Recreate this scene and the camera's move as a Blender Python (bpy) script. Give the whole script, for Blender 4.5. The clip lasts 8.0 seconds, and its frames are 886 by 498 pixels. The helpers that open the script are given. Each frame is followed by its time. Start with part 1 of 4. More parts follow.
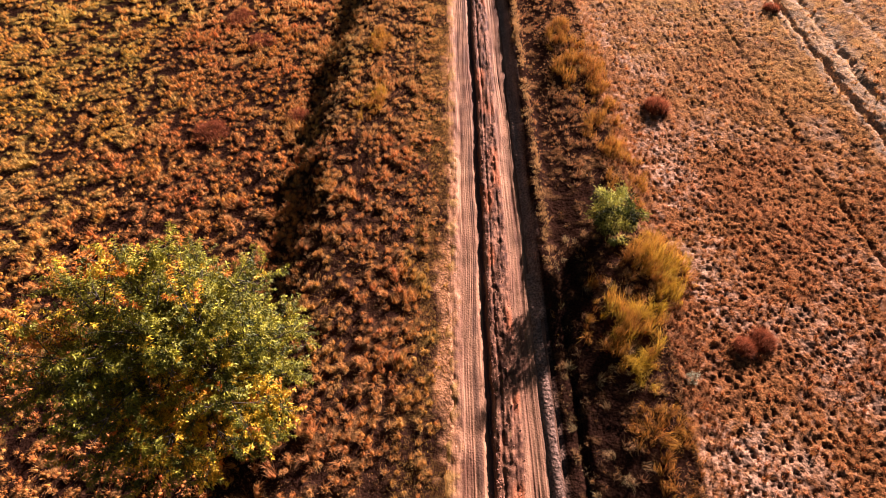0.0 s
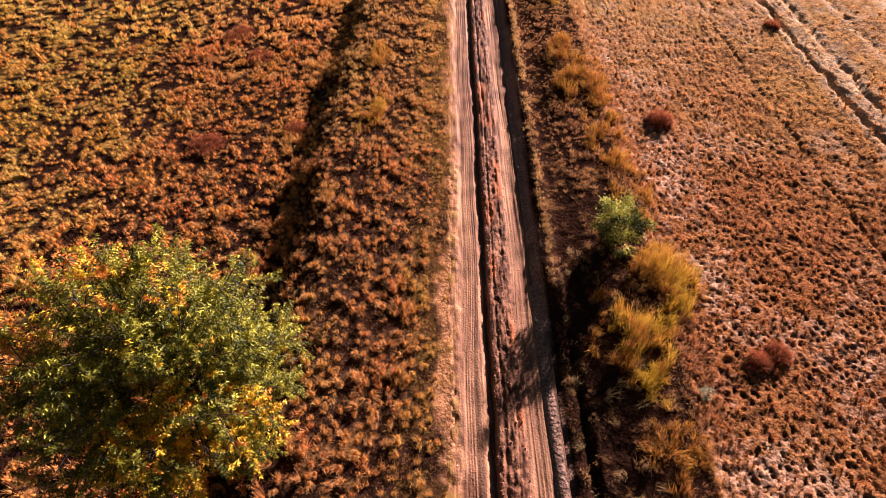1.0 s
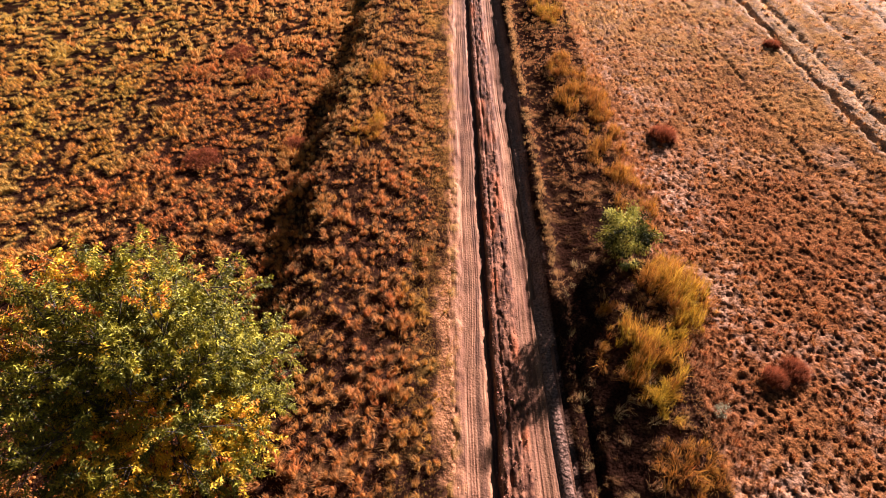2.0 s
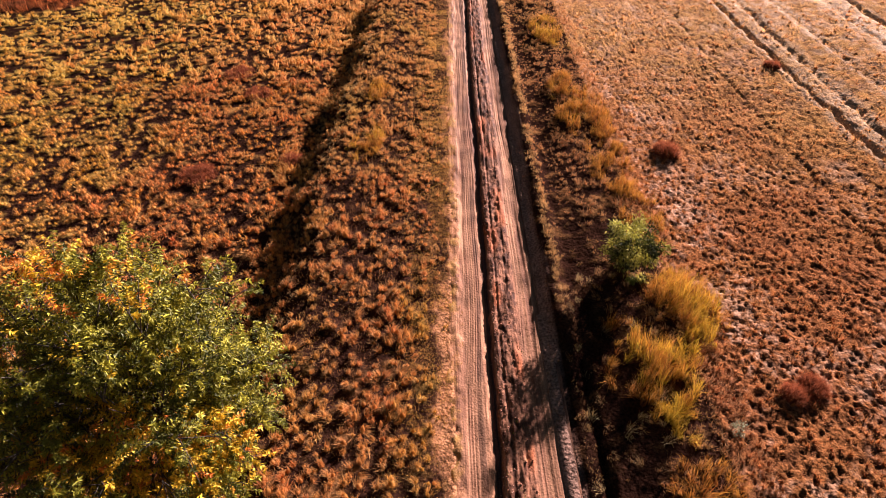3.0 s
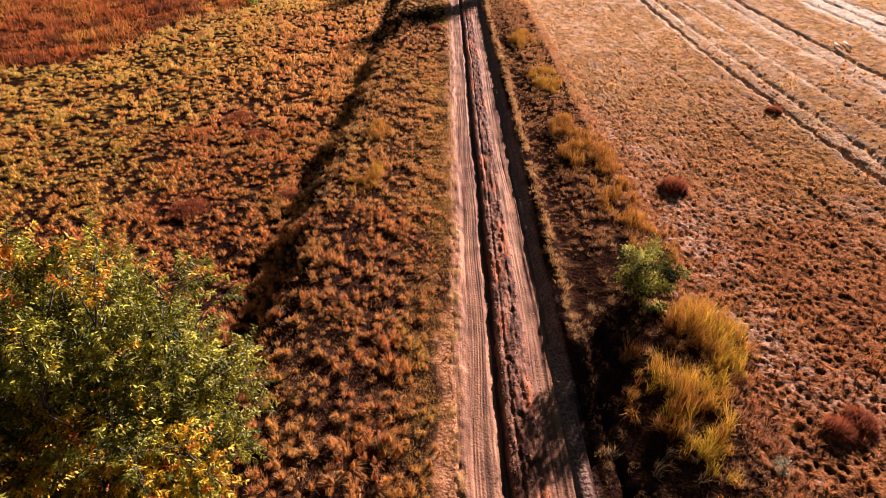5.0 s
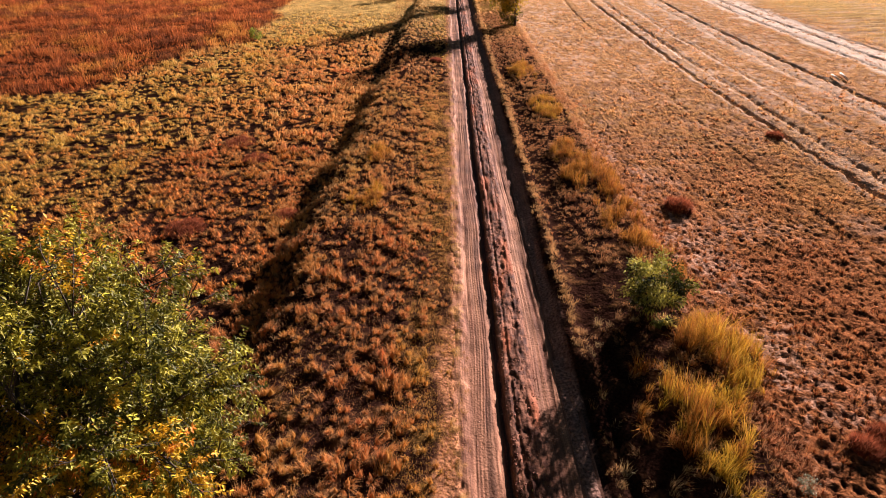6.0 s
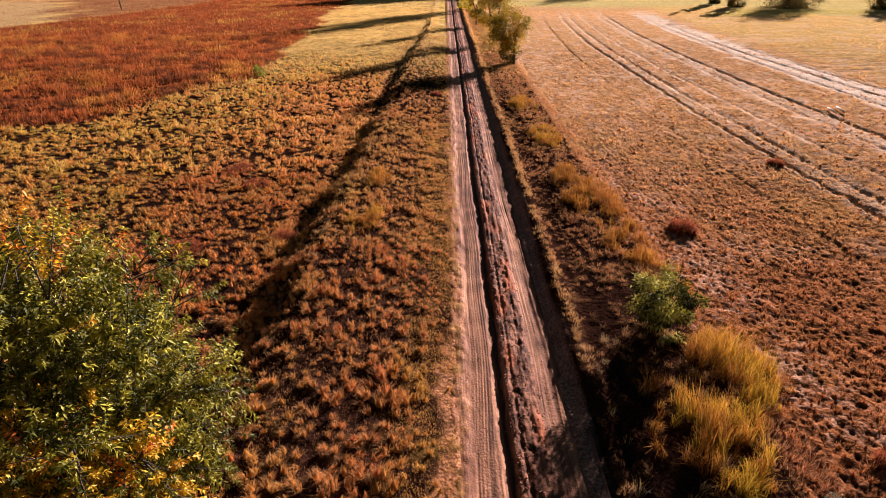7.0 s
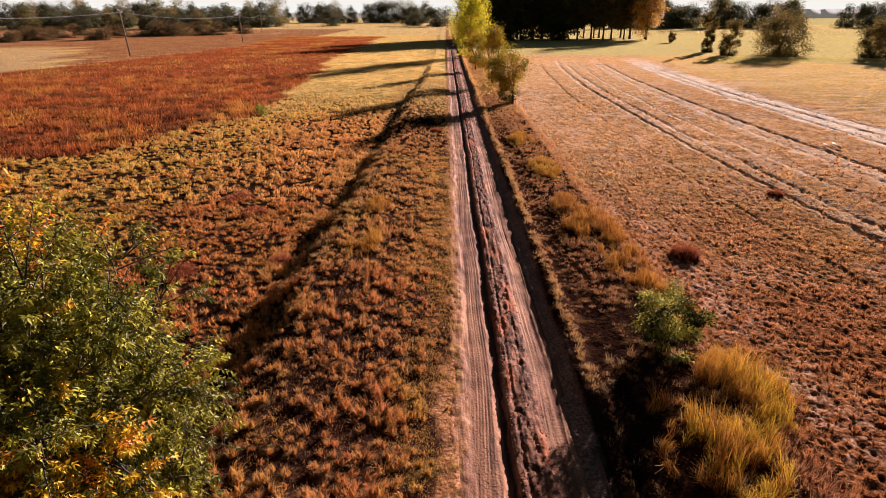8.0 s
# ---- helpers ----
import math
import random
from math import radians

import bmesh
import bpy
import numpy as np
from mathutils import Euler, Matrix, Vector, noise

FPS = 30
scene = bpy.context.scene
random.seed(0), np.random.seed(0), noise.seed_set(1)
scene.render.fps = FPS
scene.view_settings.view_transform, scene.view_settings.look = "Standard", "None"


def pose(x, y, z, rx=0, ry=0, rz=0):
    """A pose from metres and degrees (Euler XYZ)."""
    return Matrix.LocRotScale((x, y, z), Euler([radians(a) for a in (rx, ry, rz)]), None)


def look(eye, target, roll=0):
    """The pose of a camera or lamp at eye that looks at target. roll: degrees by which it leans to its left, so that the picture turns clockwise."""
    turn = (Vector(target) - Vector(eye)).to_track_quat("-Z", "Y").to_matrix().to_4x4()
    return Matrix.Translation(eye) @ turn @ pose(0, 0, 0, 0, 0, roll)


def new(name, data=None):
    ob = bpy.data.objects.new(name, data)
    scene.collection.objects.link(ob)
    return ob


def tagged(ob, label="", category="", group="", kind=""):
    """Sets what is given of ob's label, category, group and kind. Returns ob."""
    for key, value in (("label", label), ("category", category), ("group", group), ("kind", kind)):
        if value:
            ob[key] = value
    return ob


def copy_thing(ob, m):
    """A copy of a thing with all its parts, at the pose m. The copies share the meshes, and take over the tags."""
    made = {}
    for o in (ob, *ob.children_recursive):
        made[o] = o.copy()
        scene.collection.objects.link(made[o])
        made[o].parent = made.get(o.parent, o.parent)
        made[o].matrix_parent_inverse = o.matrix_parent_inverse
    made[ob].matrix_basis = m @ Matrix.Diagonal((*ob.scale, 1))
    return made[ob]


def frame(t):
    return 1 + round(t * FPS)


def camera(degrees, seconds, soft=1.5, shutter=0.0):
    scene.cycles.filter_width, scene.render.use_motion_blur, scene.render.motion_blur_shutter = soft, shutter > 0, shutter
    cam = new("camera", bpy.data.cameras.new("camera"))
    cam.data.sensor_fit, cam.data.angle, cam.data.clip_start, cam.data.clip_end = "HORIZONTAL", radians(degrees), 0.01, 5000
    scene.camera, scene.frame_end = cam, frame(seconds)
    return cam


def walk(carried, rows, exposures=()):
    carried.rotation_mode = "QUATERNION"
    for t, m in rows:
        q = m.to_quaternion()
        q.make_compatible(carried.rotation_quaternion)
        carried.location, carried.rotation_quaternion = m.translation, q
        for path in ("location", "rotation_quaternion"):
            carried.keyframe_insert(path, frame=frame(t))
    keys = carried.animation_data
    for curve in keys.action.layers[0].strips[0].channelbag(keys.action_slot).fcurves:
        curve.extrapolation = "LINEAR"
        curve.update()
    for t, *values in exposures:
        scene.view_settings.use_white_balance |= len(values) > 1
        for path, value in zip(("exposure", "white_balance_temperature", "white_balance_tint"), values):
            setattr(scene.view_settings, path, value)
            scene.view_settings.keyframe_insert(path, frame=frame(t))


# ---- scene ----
# ---- camera ----
cam = camera(75.9, 8.0, soft=0.8)
ROWS = [
    (0.0, 0.000, 0.000, 14.699, -0.06, -51.72, -0.56),
    (0.5, -0.016, -0.010, 14.294, -0.12, -50.35, -0.50),
    (1.0, -0.027, -0.013, 13.889, -0.18, -48.91, -0.45),
    (1.5, -0.034, -0.013, 13.480, -0.23, -47.40, -0.41),
    (2.0, -0.039, -0.011, 13.069, -0.27, -45.84, -0.37),
    (2.5, -0.044, -0.007, 12.652, -0.30, -44.22, -0.35),
    (3.0, -0.049, -0.004, 12.232, -0.33, -42.53, -0.33),
    (3.5, -0.056, -0.002, 11.806, -0.34, -40.80, -0.32),
    (4.0, -0.066, -0.001, 11.377, -0.35, -39.00, -0.31),
    (4.5, -0.076, -0.002, 10.945, -0.36, -37.14, -0.30),
    (5.0, -0.089, -0.004, 10.511, -0.36, -35.23, -0.29),
    (5.5, -0.101, -0.009, 10.078, -0.36, -33.25, -0.28),
    (6.0, -0.113, -0.015, 9.646, -0.36, -31.22, -0.25),
    (6.5, -0.123, -0.022, 9.219, -0.37, -29.12, -0.22),
    (7.0, -0.129, -0.029, 8.800, -0.38, -26.95, -0.17),
    (7.5, -0.127, -0.034, 8.392, -0.39, -24.72, -0.10),
    (8.0, -0.117, -0.037, 7.998, -0.43, -22.42, -0.01),
]


def aim(x, y, z, yaw, pitch, roll):
    """The pose of the flying camera from its place and its yaw, pitch and roll in degrees."""
    return pose(x, y, z, 0, 0, yaw) @ pose(0, 0, 0, 90 + pitch) @ pose(0, 0, 0, 0, 0, roll)


walk(cam, [(t, aim(*row)) for t, *row in ROWS], [(0.0, 2.27), (4.0, 2.12), (6.0, 1.85), (8.0, 1.64)])

# ---- daylight: a low warm sun ahead and to the right ----
SUN_AZ, SUN_EL = radians(35.0), radians(14.0)
SUN_DIR = Vector((math.sin(SUN_AZ) * math.cos(SUN_EL), math.cos(SUN_AZ) * math.cos(SUN_EL), math.sin(SUN_EL)))
sun = new("sun", bpy.data.lights.new("sun", "SUN"))
sun.data.energy, sun.data.angle, sun.data.color = 5.0, radians(0.6), (1.0, 0.84, 0.865)
sun.matrix_world = look(SUN_DIR * 60, (0, 0, 0))
world = bpy.data.worlds.new("sky")
scene.world = world
world.use_nodes = True
wn = world.node_tree
sky = wn.nodes.new("ShaderNodeTexSky")
sky.sky_type, sky.sun_disc = "NISHITA", False
sky.dust_density, sky.air_density = 0.4, 1.0
sky.sun_elevation, sky.sun_rotation = SUN_EL, SUN_AZ
wn.links.new(sky.outputs[0], wn.nodes["Background"].inputs[0])
wn.nodes["Background"].inputs[1].default_value = 0.0085
# ---- tools ----
RNG = np.random.default_rng(7)


def rough(x, y, size, seed=0):
    """Smooth value noise from 0 to 1 over the plan, with lumps of the given size in metres."""
    u, v = np.asarray(x, float) / size, np.asarray(y, float) / size
    i, j = np.floor(u), np.floor(v)
    a, b = u - i, v - j
    a, b = a * a * (3 - 2 * a), b * b * (3 - 2 * b)

    def lattice(p, q):
        h = np.sin(p * 127.1 + q * 311.7 + seed * 74.7) * 43758.5453
        return h - np.floor(h)

    low = lattice(i, j) * (1 - a) + lattice(i + 1, j) * a
    high = lattice(i, j + 1) * (1 - a) + lattice(i + 1, j + 1) * a
    return low * (1 - b) + high * b


def ramp(v, low, high):
    s = np.clip((np.asarray(v, float) - low) / (high - low), 0, 1)
    return s * s * (3 - 2 * s)


def blend(a, b, k):
    k = np.asarray(k, float)[..., None]
    return np.asarray(a, float) * (1 - k) + np.asarray(b, float) * k


def sheet(name, verts, loops, sizes, tints=None, material=None, smooth=False):
    """A mesh object from arrays: vertices, corner indices, corners per face, and a colour per vertex."""
    me = bpy.data.meshes.new(name)
    me.vertices.add(len(verts))
    me.vertices.foreach_set("co", np.asarray(verts, np.float32).ravel())
    me.loops.add(len(loops))
    me.loops.foreach_set("vertex_index", np.asarray(loops, np.int32))
    me.polygons.add(len(sizes))
    starts = np.concatenate([[0], np.cumsum(sizes)[:-1]]).astype(np.int32)
    me.polygons.foreach_set("loop_start", starts)
    if smooth:
        me.polygons.foreach_set("use_smooth", np.ones(len(sizes), bool))
    if tints is not None:
        layer = me.color_attributes.new("tint", "FLOAT_COLOR", "POINT")
        rgba = np.ones((len(verts), 4), np.float32)
        rgba[:, :3] = np.clip(tints, 0.0, 1.0)
        layer.data.foreach_set("color", rgba.ravel())
    me.update(calc_edges=True)
    if material:
        me.materials.append(material)
    return new(name, me)


def part(name, bm, material, parent, label=""):
    """Links a bmesh as one mesh object under a thing."""
    me = bpy.data.meshes.new(name)
    bm.to_mesh(me)
    bm.free()
    me.materials.append(material)
    ob = new(name, me)
    ob.parent = parent
    return tagged(ob, label)


def under(ob, parent, label=""):
    ob.parent = parent
    return tagged(ob, label)


def tube(bm, points, radii, sides=7):
    """A round tapered limb along the points."""
    rings = []
    for n, (p, r) in enumerate(zip(points, radii)):
        a, b = Vector(points[max(n - 1, 0)]), Vector(points[min(n + 1, len(points) - 1)])
        way = (b - a).normalized()
        side = way.cross(Vector((0.31, 0.87, 0.22))).normalized()
        other = way.cross(side)
        rings.append([bm.verts.new(Vector(p) + r * (math.cos(k * math.tau / sides) * side + math.sin(k * math.tau / sides) * other)) for k in range(sides)])
    for low, high in zip(rings, rings[1:]):
        for k in range(sides):
            bm.faces.new((low[k], low[(k + 1) % sides], high[(k + 1) % sides], high[k])).smooth = True
    bm.faces.new(rings[-1])
    bm.faces.new(rings[0][::-1])
    return bm


# ---- materials ----
def nodes_of(name):
    mat = bpy.data.materials.new(name)
    mat.use_nodes = True
    return mat, mat.node_tree, mat.node_tree.nodes["Principled BSDF"]


def noise_node(tree, scale, detail=4.0, squash=None):
    """Noise over the object's metres; squash stretches it along one way."""
    place = tree.nodes.new("ShaderNodeTexCoord")
    tex = tree.nodes.new("ShaderNodeTexNoise")
    tex.inputs["Scale"].default_value, tex.inputs["Detail"].default_value = scale, detail
    out = place.outputs["Object"]
    if squash:
        turn = tree.nodes.new("ShaderNodeMapping")
        turn.inputs["Scale"].default_value = squash
        tree.links.new(out, turn.inputs[0])
        out = turn.outputs[0]
    tree.links.new(out, tex.inputs["Vector"])
    return tex.outputs["Fac"]


def scaled(tree, colour, factor, low, high):
    """The colour times a value between low and high, driven by factor."""
    span = tree.nodes.new("ShaderNodeMapRange")
    span.inputs["From Min"].default_value, span.inputs["From Max"].default_value = 0.3, 0.7
    span.inputs["To Min"].default_value, span.inputs["To Max"].default_value = low, high
    tree.links.new(factor, span.inputs["Value"])
    mix = tree.nodes.new("ShaderNodeVectorMath")
    mix.operation = "SCALE"
    tree.links.new(colour, mix.inputs[0])
    tree.links.new(span.outputs[0], mix.inputs["Scale"])
    return mix.outputs[0]


def tint_node(tree):
    node = tree.nodes.new("ShaderNodeAttribute")
    node.attribute_name = "tint"
    return node.outputs["Color"]


def bumped(tree, shader, heights, strength, distance):
    bump = tree.nodes.new("ShaderNodeBump")
    bump.inputs["Strength"].default_value, bump.inputs["Distance"].default_value = strength, distance
    tree.links.new(heights, bump.inputs["Height"])
    tree.links.new(bump.outputs[0], shader.inputs["Normal"])


def earth_material(name, fine=30.0, coarse=3.0, spread=(0.6, 1.35), relief=0.05):
    mat, tree, shader = nodes_of(name)
    colour = scaled(tree, tint_node(tree), noise_node(tree, fine, 6), *spread)
    colour = scaled(tree, colour, noise_node(tree, coarse, 5), 0.75, 1.2)
    tree.links.new(colour, shader.inputs["Base Color"])
    shader.inputs["Roughness"].default_value = 0.95
    shader.inputs["Specular IOR Level"].default_value = 0.0
    bumped(tree, shader, noise_node(tree, fine * 0.6, 8), 0.9, relief)
    return mat


def leaf_material(name, through_light=0.35, roughness=0.55, gloss=0.3):
    """Thin blades and leaves: tinted, a little glossy, and light shines through them."""
    mat, tree, shader = nodes_of(name)
    island = tree.nodes.new("ShaderNodeNewGeometry")
    colour = scaled(tree, tint_node(tree), island.outputs["Random Per Island"], 0.8, 1.15)
    colour = scaled(tree, colour, noise_node(tree, 25, 3), 0.85, 1.15)
    tree.links.new(colour, shader.inputs["Base Color"])
    shader.inputs["Roughness"].default_value = roughness
    shader.inputs["Specular IOR Level"].default_value = gloss
    thin = tree.nodes.new("ShaderNodeBsdfTranslucent")
    tree.links.new(colour, thin.inputs["Color"])
    mix = tree.nodes.new("ShaderNodeMixShader")
    mix.inputs[0].default_value = through_light
    out = tree.nodes["Material Output"]
    tree.links.new(shader.outputs[0], mix.inputs[1])
    tree.links.new(thin.outputs[0], mix.inputs[2])
    tree.links.new(mix.outputs[0], out.inputs["Surface"])
    return mat


def wood_material(name, colour, scale=14.0, squash=(1, 1, 0.2), roughness=0.9):
    mat, tree, shader = nodes_of(name)
    rgb = tree.nodes.new("ShaderNodeRGB")
    rgb.outputs[0].default_value = (*colour, 1)
    grain = noise_node(tree, scale, 6, squash)
    out = scaled(tree, rgb.outputs[0], grain, 0.55, 1.4)
    out = scaled(tree, out, noise_node(tree, 2.0, 3), 0.75, 1.2)
    tree.links.new(out, shader.inputs["Base Color"])
    shader.inputs["Roughness"].default_value = roughness
    bumped(tree, shader, grain, 0.8, 0.02)
    return mat


M_GROUND = earth_material("field_earth", 16.0, 1.6, (0.35, 1.5), 0.075)
M_ROAD = earth_material("packed_sand", 30.0, 1.1, (0.75, 1.25), 0.018)


def add_tread(mat):
    """Fine cross ribs that tyres pressed into the sand, where the mask says so."""
    tree, shader = mat.node_tree, mat.node_tree.nodes["Principled BSDF"]
    place = tree.nodes.new("ShaderNodeTexCoord")
    wave = tree.nodes.new("ShaderNodeTexWave")
    wave.bands_direction = "Y"
    wave.inputs["Scale"].default_value, wave.inputs["Distortion"].default_value = 7.5, 2.5
    wave.inputs["Detail Scale"].default_value = 2.5
    tree.links.new(place.outputs["Object"], wave.inputs["Vector"])
    mask = tree.nodes.new("ShaderNodeAttribute")
    mask.attribute_name = "tread"
    lift = tree.nodes.new("ShaderNodeMath")
    lift.operation = "MULTIPLY"
    tree.links.new(wave.outputs["Fac"], lift.inputs[0])
    tree.links.new(mask.outputs["Fac"], lift.inputs[1])
    bump = tree.nodes.new("ShaderNodeBump")
    bump.inputs["Strength"].default_value, bump.inputs["Distance"].default_value = 0.8, 0.008
    tree.links.new(lift.outputs[0], bump.inputs["Height"])
    old = shader.inputs["Normal"].links[0].from_socket
    tree.links.new(old, bump.inputs["Normal"])
    tree.links.new(bump.outputs[0], shader.inputs["Normal"])


def add_streaks(mat):
    """Long faint streaks along the track, left by wheels."""
    tree, shader = mat.node_tree, mat.node_tree.nodes["Principled BSDF"]
    old = shader.inputs["Base Color"].links[0].from_socket
    colour = scaled(tree, old, noise_node(tree, 26.0, 4, (1, 0.014, 1)), 0.55, 1.35)
    tree.links.new(scaled(tree, colour, noise_node(tree, 5.0, 3, (1, 0.12, 1)), 0.82, 1.15), shader.inputs["Base Color"])


add_tread(M_ROAD)
add_streaks(M_ROAD)
M_ROAD.node_tree.nodes["Principled BSDF"].inputs["Roughness"].default_value = 0.75
M_ROAD.node_tree.nodes["Principled BSDF"].inputs["Specular IOR Level"].default_value = 0.03
M_GRASS = leaf_material("dry_grass", 0.27, 0.8, 0.03)
M_STRAW = leaf_material("thin_straw", 0.5, 0.8, 0.03)
M_LEAF = leaf_material("leaf", 0.26, 0.5, 0.14)
M_WILLOW = leaf_material("willow_leaf", 0.18, 0.65, 0.08)
M_LIME = leaf_material("sunlit_leaf", 0.5, 0.6, 0.1)
M_FAR_LEAF = leaf_material("distant_leaf", 0.3, 0.7, 0.05)
M_BARK = wood_material("bark", (0.07, 0.05, 0.036))
M_POLE = wood_material("weathered_pole", (0.2, 0.14, 0.1), 20.0)
M_WIRE = wood_material("dull_cable", (0.22, 0.2, 0.19))
M_PLANK = wood_material("pale_cut_wood", (0.75, 0.64, 0.5), 18.0, (0.2, 1, 1))
M_CLOD = earth_material("earth_clod", 40.0, 6.0, (0.6, 1.3), 0.02)
# ---- the lie of the land ----
def along(x, y):
    """Distance across from the track's own line, which runs slightly to the right."""
    return np.asarray(x, float) - 0.0125 * (np.asarray(y, float) - 8.0)


BANK = [(-3000, -0.38), (-60, -0.38), (-12, -0.36), (-6.3, -0.37), (-5.8, -0.36), (-5.4, -0.3), (-5.0, -0.06), (-4.6, 0.22), (-4.25, 0.35), (-3.4, 0.37), (-1.6, 0.2),
        (-0.5, 0.07), (0.1, 0.03), (1.5, 0.0), (2.8, -0.02), (2.95, 0.05), (3.15, 0.2), (3.42, 0.2), (3.66, 0.02), (4.1, 0.04), (4.6, 0.12), (5.2, 0.18),
        (6.4, 0.12), (7.2, -0.06), (10, -0.22), (14, -0.3), (60, -0.3), (3000, -0.3)]
FIELD_RUTS = [(13.85, 0.14), (17.1, 0.2), (18.4, 0.17), (20.6, 0.08), (23.9, 0.1), (25.3, 0.3), (31.0, 0.12), (32.6, 0.16), (34.4, 0.10)]


def rut_line(y):
    """How far the field tracks swing to the right on their way."""
    y = np.asarray(y, float)
    return 0.0009 * np.clip(y - 36, 0, None) ** 2 + 0.0016 * np.clip(30 - y, 0, None) ** 2


def rut_shift(y, place):
    """How a field rut wanders and frays."""
    k = int(place)
    return (rough(y * 0, y, 9.0, k) - 0.5) * 0.3 + (rough(y * 0, y, 0.7, k + 5) - 0.5) * 0.2 + (rough(y * 0, y, 0.25, k + 9) - 0.5) * 0.12


def turned(x, y, angle):
    """The plan turned by some degrees, so that no grain runs along the axes."""
    c, s = math.cos(radians(angle)), math.sin(radians(angle))
    return c * x + s * y, c * y - s * x


def pits(x, y, cell=0.2):
    """Small holes trodden into the heath, 0 between them and 1 at their bottom."""
    x, y = turned(np.asarray(x, float), np.asarray(y, float), 24)
    i, j = np.floor(x / cell), np.floor(y / cell)
    deep = np.zeros_like(x)
    for p in (-1, 0, 1):
        for q in (-1, 0, 1):
            h = [np.modf(np.abs(np.sin((i + p) * a + (j + q) * b) * 43758.5453))[0] for a, b in ((12.99, 78.23), (39.35, 11.14), (73.16, 52.24))]
            far_off = np.hypot(x - (i + p + h[0]) * cell, y - (j + q + h[1]) * cell)
            deep = np.maximum(deep, ramp(1 - far_off / (0.015 + 0.075 * h[2]), 0.0, 0.6))
    return deep


def hummock(x, y):
    """Tussock mounds, 0 in the hollows and 1 on top: larger on the bank than in the fields."""
    x, y = np.asarray(x, float), np.asarray(y, float)
    u = along(x, y)
    a, b, c = turned(x, y, 31), turned(x, y, 67), turned(x, y, -22)
    clod = (1 - 0.65 * pits(x, y)) * (0.3 + 0.7 * ramp(0.55 * rough(*a, 0.19, 13) + 0.45 * rough(*b, 0.1, 14), 0.25, 0.6))
    fine = 0.55 * rough(*a, 0.3, 6) + 0.45 * rough(*b, 0.18, 12)
    fine = np.where(u > 6.4, clod, fine)
    return np.where((u > -5.6) & (u < 0), 0.65 * rough(*a, 0.36, 6) + 0.35 * rough(*c, 0.19, 12), fine)


def land(x, y):
    x, y = np.asarray(x, float), np.asarray(y, float)
    u = along(x, y)
    sway = (rough(y * 0, y, 5.0, 3) - 0.5) * 0.4 + (rough(y * 0, y, 1.6, 4) - 0.5) * 0.35 * ramp(-y, -60, -30) - np.interp(y, [8, 14.5, 18.5, 25, 32, 45, 60, 80], [0, 0, 0.1, 0.5, 0.7, 0.8, 1.2, 2.2])
    shift = np.where(u < -2.5, sway, 0.0) + np.where((u > 2.95) & (u < 3.6), (rough(y * 0, y, 1.3, 5) - 0.5) * 0.08, 0.0)
    z = np.interp(u + shift, [p for p, _ in BANK], [q for _, q in BANK])
    z = np.where(u < 0, z * (1 - 0.75 * ramp(y, 72, 120)) - 0.08 * ramp(y, 72, 120), z)
    off = ramp(np.abs(u - 1.5), 1.4, 2.4)
    near = np.where(u > 6.4, 0.1 + 0.5 * ramp(-y, -80, -50) + 0.4 * ramp(-y, -46, -26), 0.4 + 0.6 * ramp(-y, -70, -40))
    z = z + off * near * ((hummock(x, y) - 0.5) * np.where(u < -5.6, 0.11, np.where(u < 0, 0.17, np.where(u > 6.4, 0.055, 0.08))) + (rough(x, y, 2.1, 7) - 0.5) * 0.05 + (rough(x, y, 9.0, 8) - 0.5) * 0.14)
    z = z - np.where(u > 6.6, 0.05 * pits(x, y), 0.0) * ramp(-y, -42, -24)
    # the ridge beside the track is broken into tufts
    z = z + np.where((u > 3.0) & (u < 3.7), (rough(*turned(x, y, 40), 0.4, 9) - 0.4) * 0.09 - 0.2 * ramp(-y, -11, -8), 0.0)
    far = ramp(x, 13.0, 15.0) * ramp(-y, -130.0, -90.0)
    swing = x - rut_line(y)
    for place, deep in FIELD_RUTS:
        w = np.exp(-(((swing - place - rut_shift(y, place)) / (0.07 if place < 14 else 0.14)) ** 2))
        z = z - far * deep * w * (0.55 + 1.3 * rough(*turned(x, y, 30), 0.4, 11) * ramp(rough(y * 0 + place, y, 2.2, 17), 0.12, 0.5))
    return z


RUST, STRAW, PALE = (0.5, 0.236, 0.086), (0.74, 0.46, 0.11), (0.78, 0.54, 0.2)
RED = (0.36, 0.11, 0.04)
MEADOW, GREEN = (0.66, 0.54, 0.22), (0.38, 0.39, 0.08)


def inside_red(x, y):
    """The rust-red weed field on the far left, 0 outside and 1 inside."""
    wob = (rough(x, y, 4.0, 21) - 0.5) * 4.0
    right = np.interp(y, [30, 36, 40, 48, 60, 90, 125, 260], [-40, -23, -20, -17.6, -17.2, -18.2, -21, -22])
    left = np.interp(y, [30, 92, 122, 172, 260], [-200, -68, -60, -56, -62])
    back = ramp(250 - y, 0, 12)
    return ramp(right - x + wob, -0.5, 1.0) * ramp(x - left + wob, -1.0, 2.0) * ramp(y - 34.0 + wob * 0.4, -1.0, 1.0) * back


def cover(x, y):
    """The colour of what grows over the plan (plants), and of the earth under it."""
    x, y = np.asarray(x, float), np.asarray(y, float)
    u = along(x, y)
    n1, n2, n3 = rough(x, y, 6.0, 31), rough(x, y, 1.8, 32), rough(x, y, 18.0, 33)
    plant = blend(np.broadcast_to(RUST, x.shape + (3,)), STRAW, ramp(n2 + n1, 0.8, 1.5) * 0.45)
    # the left field turns yellow away from the track
    edge = np.interp(y, [10, 20, 34, 42, 50, 57, 70], [-15, -14, -12.3, -12, -9, -6.5, 0])
